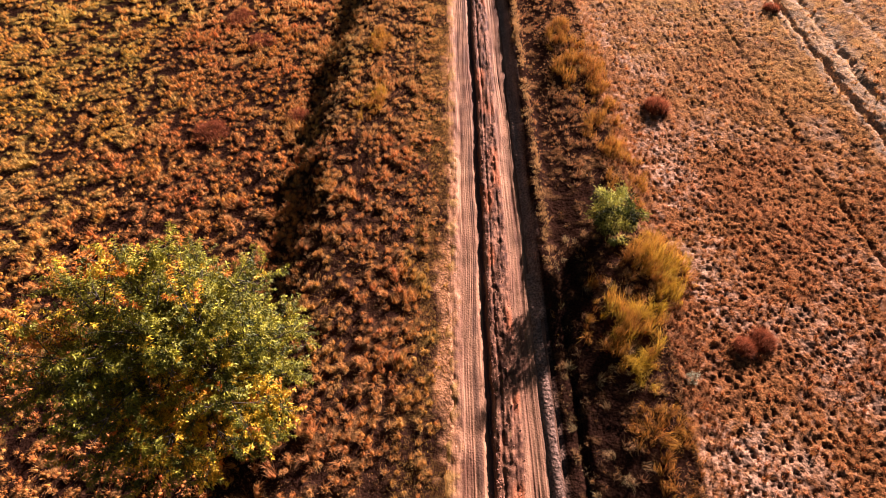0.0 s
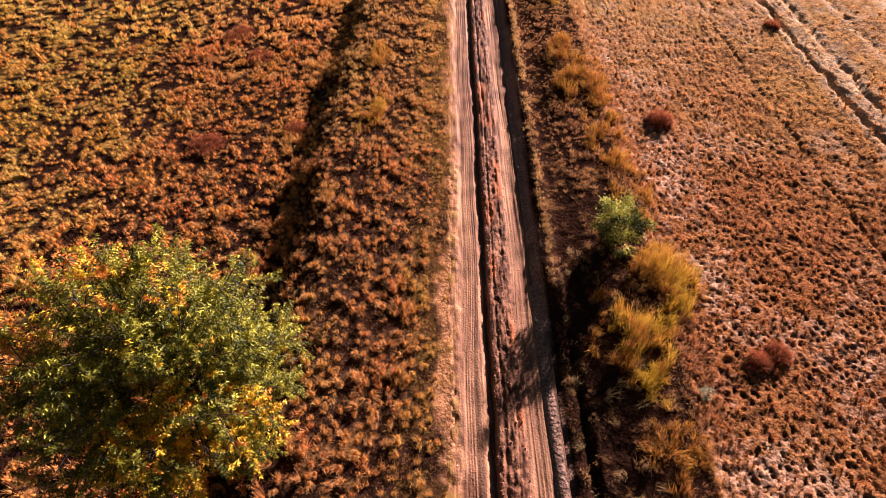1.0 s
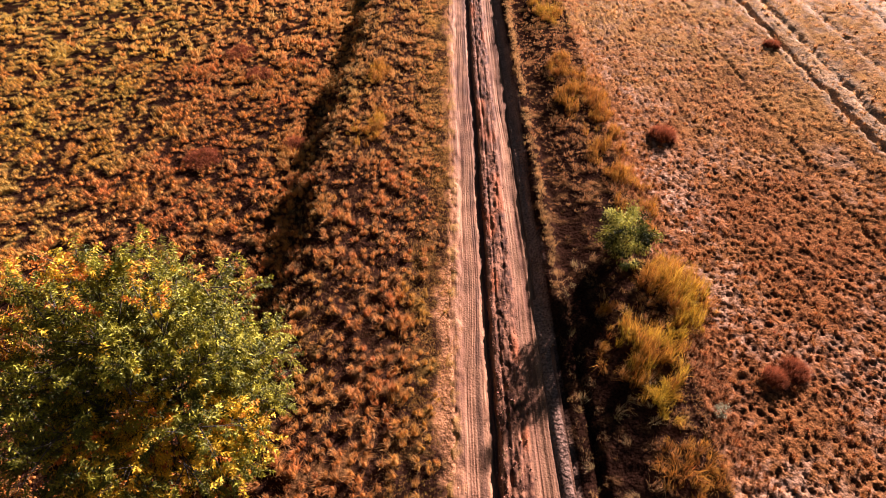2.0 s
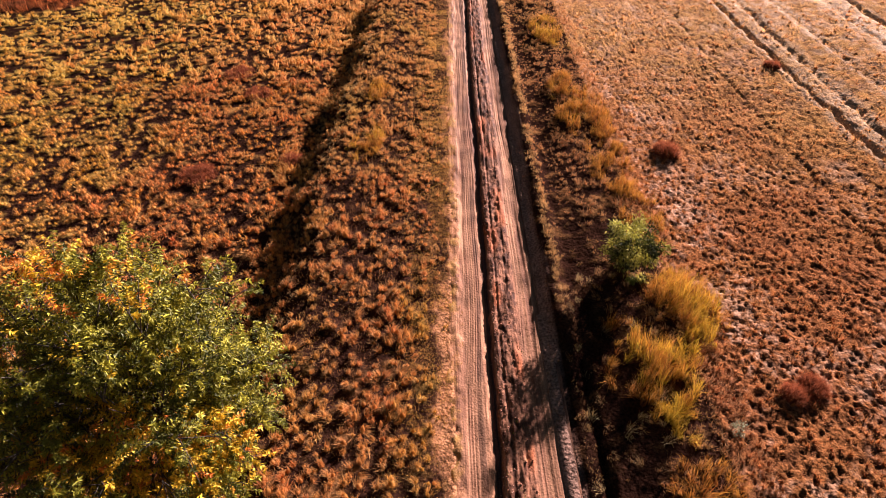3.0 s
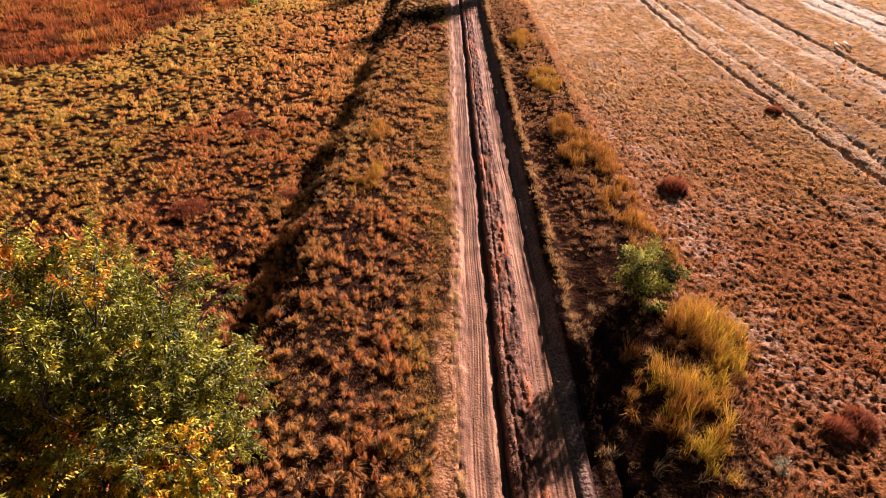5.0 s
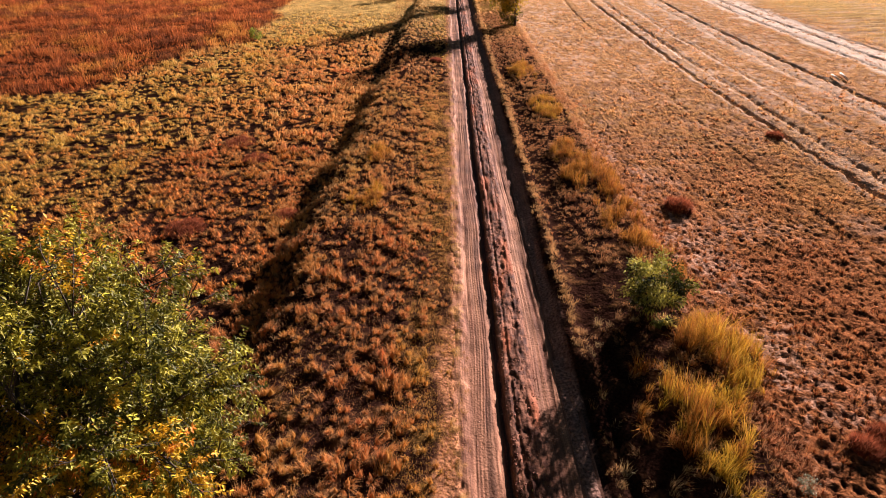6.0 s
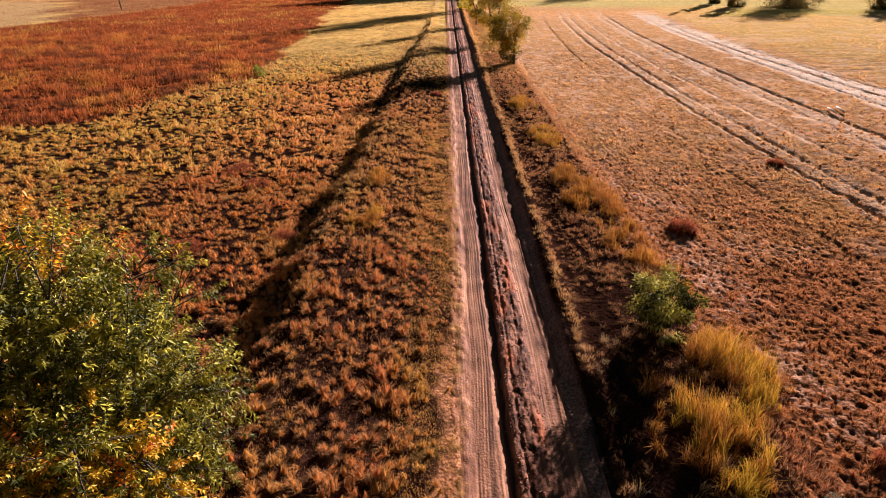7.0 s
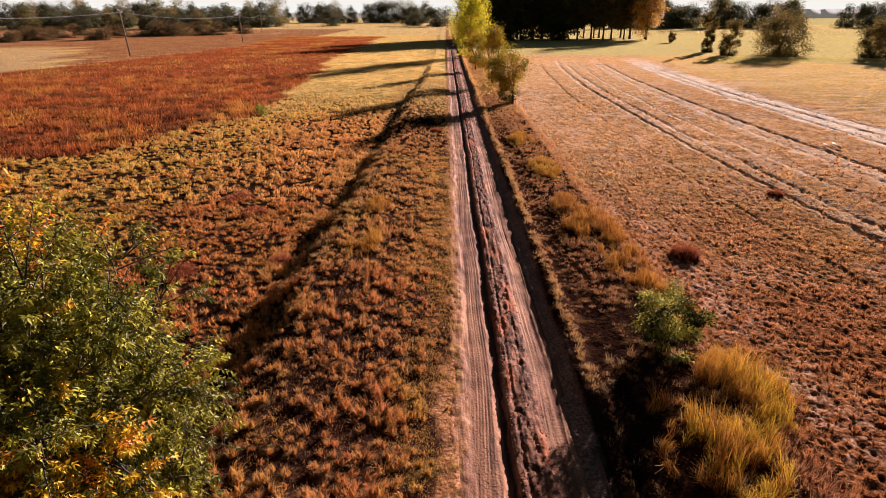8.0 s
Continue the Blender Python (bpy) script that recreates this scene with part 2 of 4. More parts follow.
    yellow = ramp((edge - x) / 3.5 + (n1 - 0.5) * 1.6 + (n2 - 0.5) * 0.9, -0.7, 1.0) * (u < -4.0)
    plant = blend(plant, STRAW, yellow * 0.9)
    plant = blend(plant, PALE, ramp(y + (n1 - 0.5) * 14, 40, 62) * (u < 0) * 0.75)
    plant = blend(plant, (0.4, 0.13, 0.055), (u < -4.5) * (1 - yellow) * ramp(n1 + n2, 0.7, 1.3) * 0.4)
    plant = blend(plant, (0.6, 0.42, 0.06), ((u > -1.3) & (u < 0.1)) * ramp(n2, 0.4, 0.8) * 0.5)
    # the right field: paler and sandier further out
    right = u > 6.5
    plant = blend(plant, (0.42, 0.142, 0.056), right * (1 - ramp(y + x * 0.5, 20, 38)) * 0.8)
    plant = blend(plant, (0.64, 0.31, 0.12), right * ramp(y + x * 0.5, 16, 40) * 0.6)
    plant = blend(plant, (0.74, 0.44, 0.21), right * ramp(y + x * 0.6, 28, 70) * 0.9)
    plant = blend(plant, PALE, right * ramp(x - rut_line(y), 34, 40) * 0.85)
    plant = blend(plant, MEADOW, right * ramp(y + (n3 - 0.5) * 20, 118, 140))
    plant = blend(plant, GREEN, right * ramp(1 - np.hypot((x - 68) / 26, (y - 116) / 11) + (n1 - 0.5) * 0.5, 0.0, 0.5) * 0.6)
    plant = plant * (1 + ((u < -0.3) * ramp(y, 46, 60) * ramp(-y, -160, -120) * (0.9 * rough(*turned(x, y, 25), 0.9, 48) + 0.5 * rough(*turned(x, y, 50), 3.0, 49) - 0.72)))[..., None]
    plant = blend(plant, RED, inside_red(x, y))
    plant = blend(plant, (0.66, 0.5, 0.22), ramp(y, 255, 275) * (x < 20) * 0.9)
    plant = blend(plant, (0.58, 0.38, 0.18), ((x < -50) & (y > 80)) * (1 - inside_red(x, y)) * ramp(-x - 0.55 * (y - 95) + (n1 - 0.5) * 12, 57, 64) * ramp(-y + (n1 - 0.5) * 14, -168, -150) * 0.9)
    plant = blend(plant, (0.3, 0.11, 0.055), ((x < -50) & (y > 90) & (y < 380)) * np.maximum(ramp(y + (n1 - 0.5) * 14, 152, 168), ramp(x + 0.55 * (y - 95) + (n1 - 0.5) * 12, -64, -57)) * (1 - inside_red(x, y)) * (0.7 + 0.3 * n2))
    # shade is put into the earth colour: darker in hollows, pits and right verge
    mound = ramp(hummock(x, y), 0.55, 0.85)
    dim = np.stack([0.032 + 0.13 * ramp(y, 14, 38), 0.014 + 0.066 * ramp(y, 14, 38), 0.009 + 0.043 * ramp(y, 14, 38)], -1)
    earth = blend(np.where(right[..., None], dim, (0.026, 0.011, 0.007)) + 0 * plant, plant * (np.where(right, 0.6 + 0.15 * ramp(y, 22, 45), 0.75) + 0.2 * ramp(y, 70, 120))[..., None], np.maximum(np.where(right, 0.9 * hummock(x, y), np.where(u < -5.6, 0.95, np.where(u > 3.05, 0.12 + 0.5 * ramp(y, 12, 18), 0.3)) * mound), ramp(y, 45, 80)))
    sandy = ramp(0.55 * rough(x, y, 2.2, 41) + 0.25 * rough(*turned(x, y, 33), 0.5, 46) + 0.35 * rough(*turned(x, y, 50), 0.13, 42), 0.58, 0.86) * (1 - pits(x, y))
    bare = ramp(u, 6.6, 7.1) * ramp(-u, -9.0, -7.8) * (0.22 + 0.33 * ramp(y, 12, 15) * ramp(-y, -27, -23)) + 0.5 * np.exp(-(((x - 7.9) / 0.7) ** 2) - ((y - 8.2) / 1.7) ** 2) + right * 0.42 * ramp(-y, -45, -25)
    earth = blend(earth, (0.48, 0.285, 0.19), np.clip(sandy * bare, 0, 1) * ramp(-y, -100, -60))
    earth = blend(earth, (0.78, 0.56, 0.41), right * ramp(y + x * 0.6, 26, 60) * ramp(-y, -125, -105) * ramp(0.6 * rough(*turned(x, y, 20), 0.36, 43) + 0.4 * rough(*turned(x, y, 55), 1.3, 47), 0.5, 0.7) * 0.5)
    swing = x - rut_line(y)
    lane = np.zeros_like(x)
    for low, high, k in ((16.6, 19.0, 0.2), (22.8, 25.8, 0.35), (30.0, 35.0, 0.9)):
        lane = np.maximum(lane, k * ramp(swing - low + (n2 - 0.5), 0, 0.6) * ramp(high - swing + (n2 - 0.5), 0, 0.6))
    for place, deep in FIELD_RUTS[1:]:
        off = swing - place - rut_shift(y, place)
        lane = np.maximum(lane, (0.22 + 0.45 * ramp(y, 24, 44)) * np.exp(-(((off + 0.26) / 0.14) ** 2)) + (0.2 + 0.25 * ramp(y, 24, 44)) * np.exp(-(((off - 0.3) / 0.12) ** 2)))
    lane = lane * ramp(-y, -128, -110) * ramp(x, 12, 14)
    earth = blend(earth, (0.88, 0.7, 0.54), np.clip(lane * (0.65 + 0.6 * rough(x, y * 0.2, 0.5, 44)), 0, 1))
    earth = blend(earth, (0.36, 0.165, 0.082), ramp(u + (n2 - 0.5) * 0.5 + (rough(x, y, 0.25, 45) - 0.5) * 0.5, -0.15, 0.2) * (u < 1.5))
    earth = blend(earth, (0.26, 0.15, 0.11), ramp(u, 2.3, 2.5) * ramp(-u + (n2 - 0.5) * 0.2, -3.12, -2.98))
    return plant, earth, lane


def steps(*runs):
    """Grid lines: a start, then runs of (end, spacing)."""
    out = [runs[0]]
    for end, gap in runs[1:]:
        n = max(1, round((end - out[-1]) / gap))
        out += list(np.linspace(out[-1], end, n + 1)[1:])
    return np.array(out)


def grid_sheet(name, xs, ys, height, tint, material):
    gx, gy = np.meshgrid(xs, ys)
    verts = np.stack([gx, gy, height(gx, gy)], -1).reshape(-1, 3)
    nx, ny = len(xs), len(ys)
    a = (np.arange(ny - 1)[:, None] * nx + np.arange(nx - 1)[None, :]).ravel()
    loops = np.stack([a, a + 1, a + nx + 1, a + nx], 1).ravel()
    return sheet(name, verts, loops, np.full(len(a), 4), tint(gx.ravel(), gy.ravel()), material, True)


def ground_height(x, y):
    u = along(x, y)
    return land(x, y) - 0.22 * ((u > 0.3) & (u < 2.62) & (y < 183) & (y > -7))


XS = steps(-2600, (-900, 340), (-300, 60), (-120, 15), (-60, 3), (-26, 0.8), (-15, 0.4), (-6.2, 0.18), (6.6, 0.12), (13.5, 0.05), (18, 0.08), (36, 0.18), (60, 2), (130, 7), (320, 20), (900, 80), (2600, 340))
YS = steps(-40, (-8, 4), (3, 0.6), (13, 0.06), (18, 0.08), (28, 0.13), (45, 0.22), (70, 0.5), (140, 1.4), (260, 4), (500, 20), (1200, 100), (4200, 500))
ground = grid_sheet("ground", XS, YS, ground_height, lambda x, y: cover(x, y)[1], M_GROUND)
tagged(ground, "dry rust-brown heath and pale fields with sandy patches", "ground", kind="structure")

RUT = [(-0.05, -0.2), (0.05, -0.02), (0.2, 0.035), (0.42, 0.03), (0.52, -0.025), (0.6, -0.05), (1.06, -0.06), (1.13, -0.1), (1.19, -0.115), (1.25, -0.09), (1.29, -0.12), (1.34, -0.02), (1.42, 0.02), (1.5, 0.025), (1.54, -0.002), (1.57, -0.002), (1.61, 0.025), (1.82, 0.025), (1.86, 0.012), (1.9, 0.025), (2.0, 0.015),
       (2.1, -0.025), (2.25, -0.055), (2.8, -0.06), (2.92, -0.01), (3.0, 0.0)]


def road_height(u, y):
    edge = ramp(u, 0.98, 1.1) * ramp(-u, -1.6, -1.45)
    wob = (rough(y * 0, y, 2.2, 51) - 0.5) * 0.08 + edge * ((rough(u, y, 0.35, 66) - 0.5) * 0.08 + (rough(u, y, 0.13, 67) - 0.5) * 0.06)
    wob = wob + ramp(-u, -0.7, -0.5) * ((rough(u, y, 0.9, 71) - 0.5) * 0.16 + (rough(u, y, 0.22, 73) - 0.5) * 0.1)
    z = np.interp(u + wob, [p for p, _ in RUT], [q for _, q in RUT])
    mid = ramp(u, 1.34, 1.46) * ramp(-u, -2.1, -1.95)
    a = turned(u, y, 35)
    z = z + mid * ((rough(*a, 0.11, 52) - 0.5) * 0.045 * rough(*turned(u, y, 60), 0.45, 76) + (rough(*turned(u, y, 70), 0.06, 68) - 0.5) * 0.04 + (rough(u, y * 0.25, 0.12, 53) - 0.5) * 0.05)
    drift = 0.05 * np.sin(y * 0.35) + 0.03 * np.sin(y * 0.9 + 1.0)
    ruts = ramp(u, 0.45, 0.6) * ramp(-u, -1.2, -1.1) + ramp(u, 2.05, 2.15) * ramp(-u, -2.9, -2.75)
    fade = 0.3 + 0.7 * rough(u, y, 1.7, 74)
    z = z + ruts * fade * ((rough(u + drift, y * 0.01, 0.034, 58) - 0.5) * 0.024 + (rough(u + drift, y * 0.02, 0.17, 59) - 0.5) * 0.035)
    flank = ramp(-u, -0.55, -0.4)
    return z + (rough(*a, 0.09, 54) - 0.5) * (0.006 + 0.03 * flank) + flank * (rough(*a, 0.2, 75) - 0.5) * 0.05 + (rough(u, y, 0.5, 55) - 0.5) * 0.03


def road_tint(u, y):
    drift = 0.05 * np.sin(y * 0.35) + 0.03 * np.sin(y * 0.9 + 1.0)
    n, m = 0.4 * rough(u + drift, y * 0.02, 0.09, 56) + 0.35 * rough(u, y * 0.15, 0.3, 60) + 0.25 * rough(*turned(u, y, 30), 0.4, 63), rough(u, y, 1.2, 57)
    c = blend(np.broadcast_to((0.17, 0.074, 0.045), u.shape + (3,)), (0.37, 0.18, 0.102), ramp(n, 0.2, 0.75))
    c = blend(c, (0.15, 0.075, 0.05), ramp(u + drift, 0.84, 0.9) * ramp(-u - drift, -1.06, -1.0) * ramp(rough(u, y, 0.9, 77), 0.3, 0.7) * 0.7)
    # right rut tinted darker to deepen the shadow that the ridge casts
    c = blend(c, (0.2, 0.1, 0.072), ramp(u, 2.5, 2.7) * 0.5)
    # dark soil along the inner rut, its tint deepened for the shade there
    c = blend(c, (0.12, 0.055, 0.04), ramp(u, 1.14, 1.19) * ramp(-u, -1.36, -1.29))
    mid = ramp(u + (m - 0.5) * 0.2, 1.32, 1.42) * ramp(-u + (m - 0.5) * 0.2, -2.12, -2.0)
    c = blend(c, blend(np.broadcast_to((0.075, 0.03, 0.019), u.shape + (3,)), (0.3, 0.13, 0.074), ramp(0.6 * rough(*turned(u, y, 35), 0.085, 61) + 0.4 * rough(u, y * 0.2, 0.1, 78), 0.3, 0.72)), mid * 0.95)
    c = blend(c, (0.4, 0.12, 0.05), mid * ramp(rough(u, y * 0.4, 0.5, 72), 0.62, 0.85) * 0.7)
    flank = ramp(-u + (m - 0.5) * 0.3 + (rough(*turned(u, y, 25), 0.13, 62) - 0.5) * 0.25, -0.5, -0.2)
    c = blend(c, (0.37, 0.165, 0.082), flank * 0.85)
    return blend(c, (0.36, 0.2, 0.05), flank * ramp(rough(u, y, 0.35, 65), 0.4, 0.65) * 0.7)


us, vs = steps(-0.05, (0.5, 0.03), (1.12, 0.0145), (2.1, 0.022), (3.0, 0.0145)), steps(-8, (3, 0.5), (18, 0.075), (45, 0.16), (90, 0.5), (185, 2))
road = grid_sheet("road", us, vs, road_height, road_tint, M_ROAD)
co = np.empty(len(road.data.vertices) * 3, np.float32)
road.data.vertices.foreach_get("co", co)
co = co.reshape(-1, 3)
co[:, 0] += 0.0125 * (co[:, 1] - 8.0)
road.data.vertices.foreach_set("co", co.ravel())
road.data.update()
layer = road.data.attributes.new("tread", "FLOAT", "POINT")
u = co[:, 0] - 0.0125 * (co[:, 1] - 8.0)
mask = ramp(u, 2.12, 2.18) * ramp(-u, -2.62, -2.55) + 0.35 * ramp(u, 0.68, 0.74) * ramp(-u, -1.02, -0.96) + 0.9 * ramp(u, 1.46, 1.5) * ramp(-u, -1.74, -1.68)
layer.data.foreach_set("value", (mask * rough(u * 0, co[:, 1], 3.0, 64)).astype(np.float32))
tagged(road, "rutted sandy dirt track with a crumbly reddish middle strip", "dirt road", kind="structure")
# ---- grass and weeds ----
def scatter(n, x0, x1, y0, y1, keep=None, rng=RNG):
    """Random places over a stretch of the plan, thinned by keep(x, y), a chance from 0 to 1."""
    x, y = rng.uniform(x0, x1, n), rng.uniform(y0, y1, n)
    if keep is not None:
        ok = rng.random(n) < keep(x, y)
        x, y = x[ok], y[ok]
    return x, y


def spaced(gap, x0, x1, y0, y1, keep=None, rng=RNG):
    """Places about gap apart over a stretch of the plan, thinned by keep(x, y)."""
    gx, gy = np.meshgrid(np.arange(x0, x1, gap), np.arange(y0, y1, gap))
    n = gx.size
    x, y = gx.ravel() + rng.uniform(-0.45, 0.45, n) * gap, gy.ravel() + rng.uniform(-0.45, 0.45, n) * gap
    ok = np.ones(n, bool) if keep is None else rng.random(n) < keep(x, y)
    return x[ok], y[ok]


def surface(x, y):
    """The height of the top of the ground or the road."""
    u = along(x, y)
    return np.where((u > -0.05) & (u < 3.0), np.maximum(land(x, y), road_height(u, np.asarray(y, float))), land(x, y))


def tufts(name, x, y, blades, tall, wide, width, lean, tints, drift=(0.0, 0.0), bent=True, material=M_GRASS, jitter=0.22, rng=RNG, core=0.0, bleached=0.3, pale=(0.72, 0.5, 0.26), comb=0.4, tips=1.3):
    """One mesh of grass tufts: arching blades, most of them upright, combed one way in each tuft. Roots carry painted
    shade; tips are paler, as withered and sunlit. tall may be an array.
    """
    n = len(x)
    m = n * blades
    up = np.array([0, 0, 1.0])
    pale = np.repeat(np.broadcast_to(np.asarray(pale, float), (n, 3)), blades, 0)
    height = np.broadcast_to(np.asarray(tall, float), n)
    tall = np.repeat(height, blades) * (0.3 + 0.85 * rng.random(m) ** 0.8)
    turn = rng.uniform(0, math.tau, m)
    way = np.stack([np.cos(turn), np.sin(turn), np.zeros(m)], 1)
    root = np.stack([np.repeat(x, blades), np.repeat(y, blades), np.repeat(surface(x, y) - 0.03, blades)], 1)
    wide = np.repeat(np.broadcast_to(np.asarray(wide, float), n), blades)
    spin = turn + rng.normal(0, 0.9, m)
    root = root + np.stack([np.cos(spin), np.sin(spin), np.zeros(m)], 1) * (wide * np.sqrt(rng.random(m)))[:, None]
    flop = rng.random(m) ** 1.5
    bias, force = rng.uniform(0, math.tau, n), comb * rng.random(n)
    combed = np.stack([np.cos(bias) * force + drift[0], np.sin(bias) * force + drift[1], np.zeros(n)], 1)
    push = way * (lean * (0.15 + 1.2 * flop))[:, None] + np.repeat(combed, blades, 0)
    reach = np.linalg.norm(push, axis=1)
    push = push * np.minimum(1.0, 0.95 / (reach + 1e-6))[:, None]
    rise = np.sqrt(1.04 - np.minimum(reach, 0.95) ** 2) * (1 - 0.3 * flop)
    tip = root + (push + up * rise[:, None]) * tall[:, None]
    mid = root + (push * 0.36 + up * (rise * 0.66)[:, None]) * tall[:, None]
    a = rng.uniform(0, math.tau, m)
    side = np.stack([np.cos(a), np.sin(a), np.zeros(m)], 1) * (width * rng.uniform(0.6, 1.2, m))[:, None]
    shade = np.repeat(np.asarray(tints, float).reshape(n, 3), blades, 0) * rng.uniform(1 - jitter, 1 + jitter, (m, 1))
    shade = blend(shade, pale, bleached * (rng.random(m) < 0.3) * rng.uniform(0.3, 0.9, m))
    shade = shade * (1 + rng.normal(0, 1, (m, 1)) * np.array([0.03, 0.1, 0.18]))
    shade = shade / np.maximum(1.0, shade.max(-1, keepdims=True) / 0.8)
    # blade tints: shade painted in at the roots, sunlight at the tips
    if bent:
        verts = np.stack([root - side, root + side, mid + side * 0.8, mid - side * 0.8, tip], 1).reshape(-1, 3)
        b = np.arange(m)[:, None] * 5
        loops = (b + np.array([[0, 1, 2, 3, 3, 2, 4]])).ravel()
        sizes = np.tile([4, 3], m)
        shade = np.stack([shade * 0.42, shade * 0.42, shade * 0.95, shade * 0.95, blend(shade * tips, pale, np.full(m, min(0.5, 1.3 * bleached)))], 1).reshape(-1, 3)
    else:
        verts = np.stack([root - side, root + side, tip], 1).reshape(-1, 3)
        loops = np.arange(m * 3)
        sizes = np.full(m, 3)
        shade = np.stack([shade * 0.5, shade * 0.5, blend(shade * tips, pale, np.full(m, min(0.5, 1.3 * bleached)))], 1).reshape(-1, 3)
    shade = np.minimum(shade, 0.92)
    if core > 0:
        # the dense matted heart of each tuft: a small uneven cone, tinted dark as if shaded
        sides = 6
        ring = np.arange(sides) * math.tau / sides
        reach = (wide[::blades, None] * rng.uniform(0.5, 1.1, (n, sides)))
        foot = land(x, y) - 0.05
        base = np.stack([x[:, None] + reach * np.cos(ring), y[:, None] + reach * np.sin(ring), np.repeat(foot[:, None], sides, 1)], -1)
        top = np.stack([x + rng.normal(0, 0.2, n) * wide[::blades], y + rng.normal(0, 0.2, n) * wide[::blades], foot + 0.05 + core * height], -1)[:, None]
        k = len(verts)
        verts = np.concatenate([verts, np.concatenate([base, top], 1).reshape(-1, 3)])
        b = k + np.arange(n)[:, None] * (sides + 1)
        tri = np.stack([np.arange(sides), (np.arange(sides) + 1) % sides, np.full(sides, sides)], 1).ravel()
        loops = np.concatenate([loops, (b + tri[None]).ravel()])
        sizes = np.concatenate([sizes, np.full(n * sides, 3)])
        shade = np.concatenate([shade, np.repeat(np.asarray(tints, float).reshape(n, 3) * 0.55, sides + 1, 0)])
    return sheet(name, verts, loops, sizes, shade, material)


def plant_colours(x, y, bright=1.0, spread=0.25, rng=RNG):
    c = cover(x, y)[0]
    # every tuft leans to one of several autumn hues, neighbours often to the same
    pick = 0.45 * rough(x, y, 0.7, 35) + 0.25 * rough(x, y, 2.6, 36) + 0.55 * rng.random(len(x))
    pick = np.clip((pick - 0.2) / 0.8, 0, 1)
    hues = np.array([[0.8, 0.5, 0.45], [1.05, 0.82, 0.7], [1.15, 1.0, 0.85], [1.3, 1.14, 0.82], [1.32, 1.32, 1.25]])
    place = pick * (len(hues) - 1)
    low = np.clip(place.astype(int), 0, len(hues) - 2)
    c = c * blend(hues[low], hues[low + 1], place - low)
    c = c * bright * rng.uniform(1 - spread, 1 + spread, (len(x), 1))
    return c / np.maximum(1.0, c.max(-1, keepdims=True) / 0.88)


def bleach(tints, rust, straw):
    """The colour of withered tips, which also stands in for sun on them: reddish on rusty tufts, pale gold on
    straw-coloured ones.
    """
    c = np.asarray(tints, float)
    return blend(np.broadcast_to(rust, c.shape), straw, ramp(c[:, 1] / c[:, 0], 0.42, 0.62))


def off_road(x, y, low=-0.25, high=3.05):
    u = along(x, y)
    return ((u < low) | (u > high)).astype(float)


# the raised verge between the track and the left field: separate tussocks over thin low growth
def bank_tussock(x, y):
    return off_road(x, y, 0.25) * (0.24 + 0.76 * ramp(hummock(x, y), 0.4, 0.52)) * ramp(-along(x, y), -0.2, 0.7)


x, y = spaced(0.24, -6.2, 0.5, 2.4, 17, bank_tussock)
big_one = rough(*turned(x, y, 50), 0.7, 62) * ramp(-along(x, y), -0.6, 1.4) * RNG.uniform(0.5, 1.3, len(x))
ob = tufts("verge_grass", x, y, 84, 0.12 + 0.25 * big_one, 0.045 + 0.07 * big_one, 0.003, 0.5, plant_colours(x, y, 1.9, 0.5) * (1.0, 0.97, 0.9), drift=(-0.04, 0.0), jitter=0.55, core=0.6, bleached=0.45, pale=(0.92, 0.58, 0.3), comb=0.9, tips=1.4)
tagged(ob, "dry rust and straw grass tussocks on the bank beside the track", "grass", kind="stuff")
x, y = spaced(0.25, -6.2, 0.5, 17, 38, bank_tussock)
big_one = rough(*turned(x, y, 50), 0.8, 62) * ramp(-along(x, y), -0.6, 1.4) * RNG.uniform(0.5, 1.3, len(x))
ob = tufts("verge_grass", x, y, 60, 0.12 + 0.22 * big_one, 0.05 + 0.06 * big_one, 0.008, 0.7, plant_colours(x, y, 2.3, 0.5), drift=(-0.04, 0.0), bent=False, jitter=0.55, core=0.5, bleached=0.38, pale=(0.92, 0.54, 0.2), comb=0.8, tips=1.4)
tagged(ob, "dry rust and straw grass tussocks on the bank beside the track", "grass", kind="stuff")
x, y = spaced(0.14, -5.6, 0.6, 2.4, 36, lambda x, y: off_road(x, y, 0.45) * (0.7 + 0.3 * ramp(along(x, y), -1.6, -0.6)) * (1 - 0.6 * ramp(along(x, y), 0.0, 0.4)))
ob = tufts("short_grass", x, y, 16, 0.11, 0.09, 0.005, 0.8, blend(plant_colours(x, y, 1.0, 0.5), (0.8, 0.42, 0.06), ramp(along(x, y), -1.8, -0.7) * ramp(rough(x, y, 0.8, 32), 0.25, 0.6) * 0.85), bent=False)
tagged(ob, "thin short grass and moss between the tussocks", "grass", kind="stuff")
# grey-green growth on the shaded slope of the bank
x, y = spaced(0.19, -6.6, -3.2, 9, 40, lambda x, y: ramp(1 - np.abs(along(x, y) + 5.0 - np.interp(y, [14.5, 18.5, 25, 32, 45], [0, 0.1, 0.5, 0.7, 0.8])) / 0.9, 0, 0.5) * (0.3 + 0.7 * rough(x, y, 0.6, 90)))
ob = tufts("slope_grass", x, y, 32, 0.08 + 0.1 * rough(x, y, 0.5, 91), 0.08, 0.007, 0.5, blend(plant_colours(x, y, 0.9, 0.4), (0.36, 0.3, 0.17), 0.25 + 0.5 * RNG.random(len(x))), bent=False, jitter=0.4, comb=0.6)
tagged(ob, "grey-green and brown grass on the shaded slope of the bank", "grass", kind="stuff")
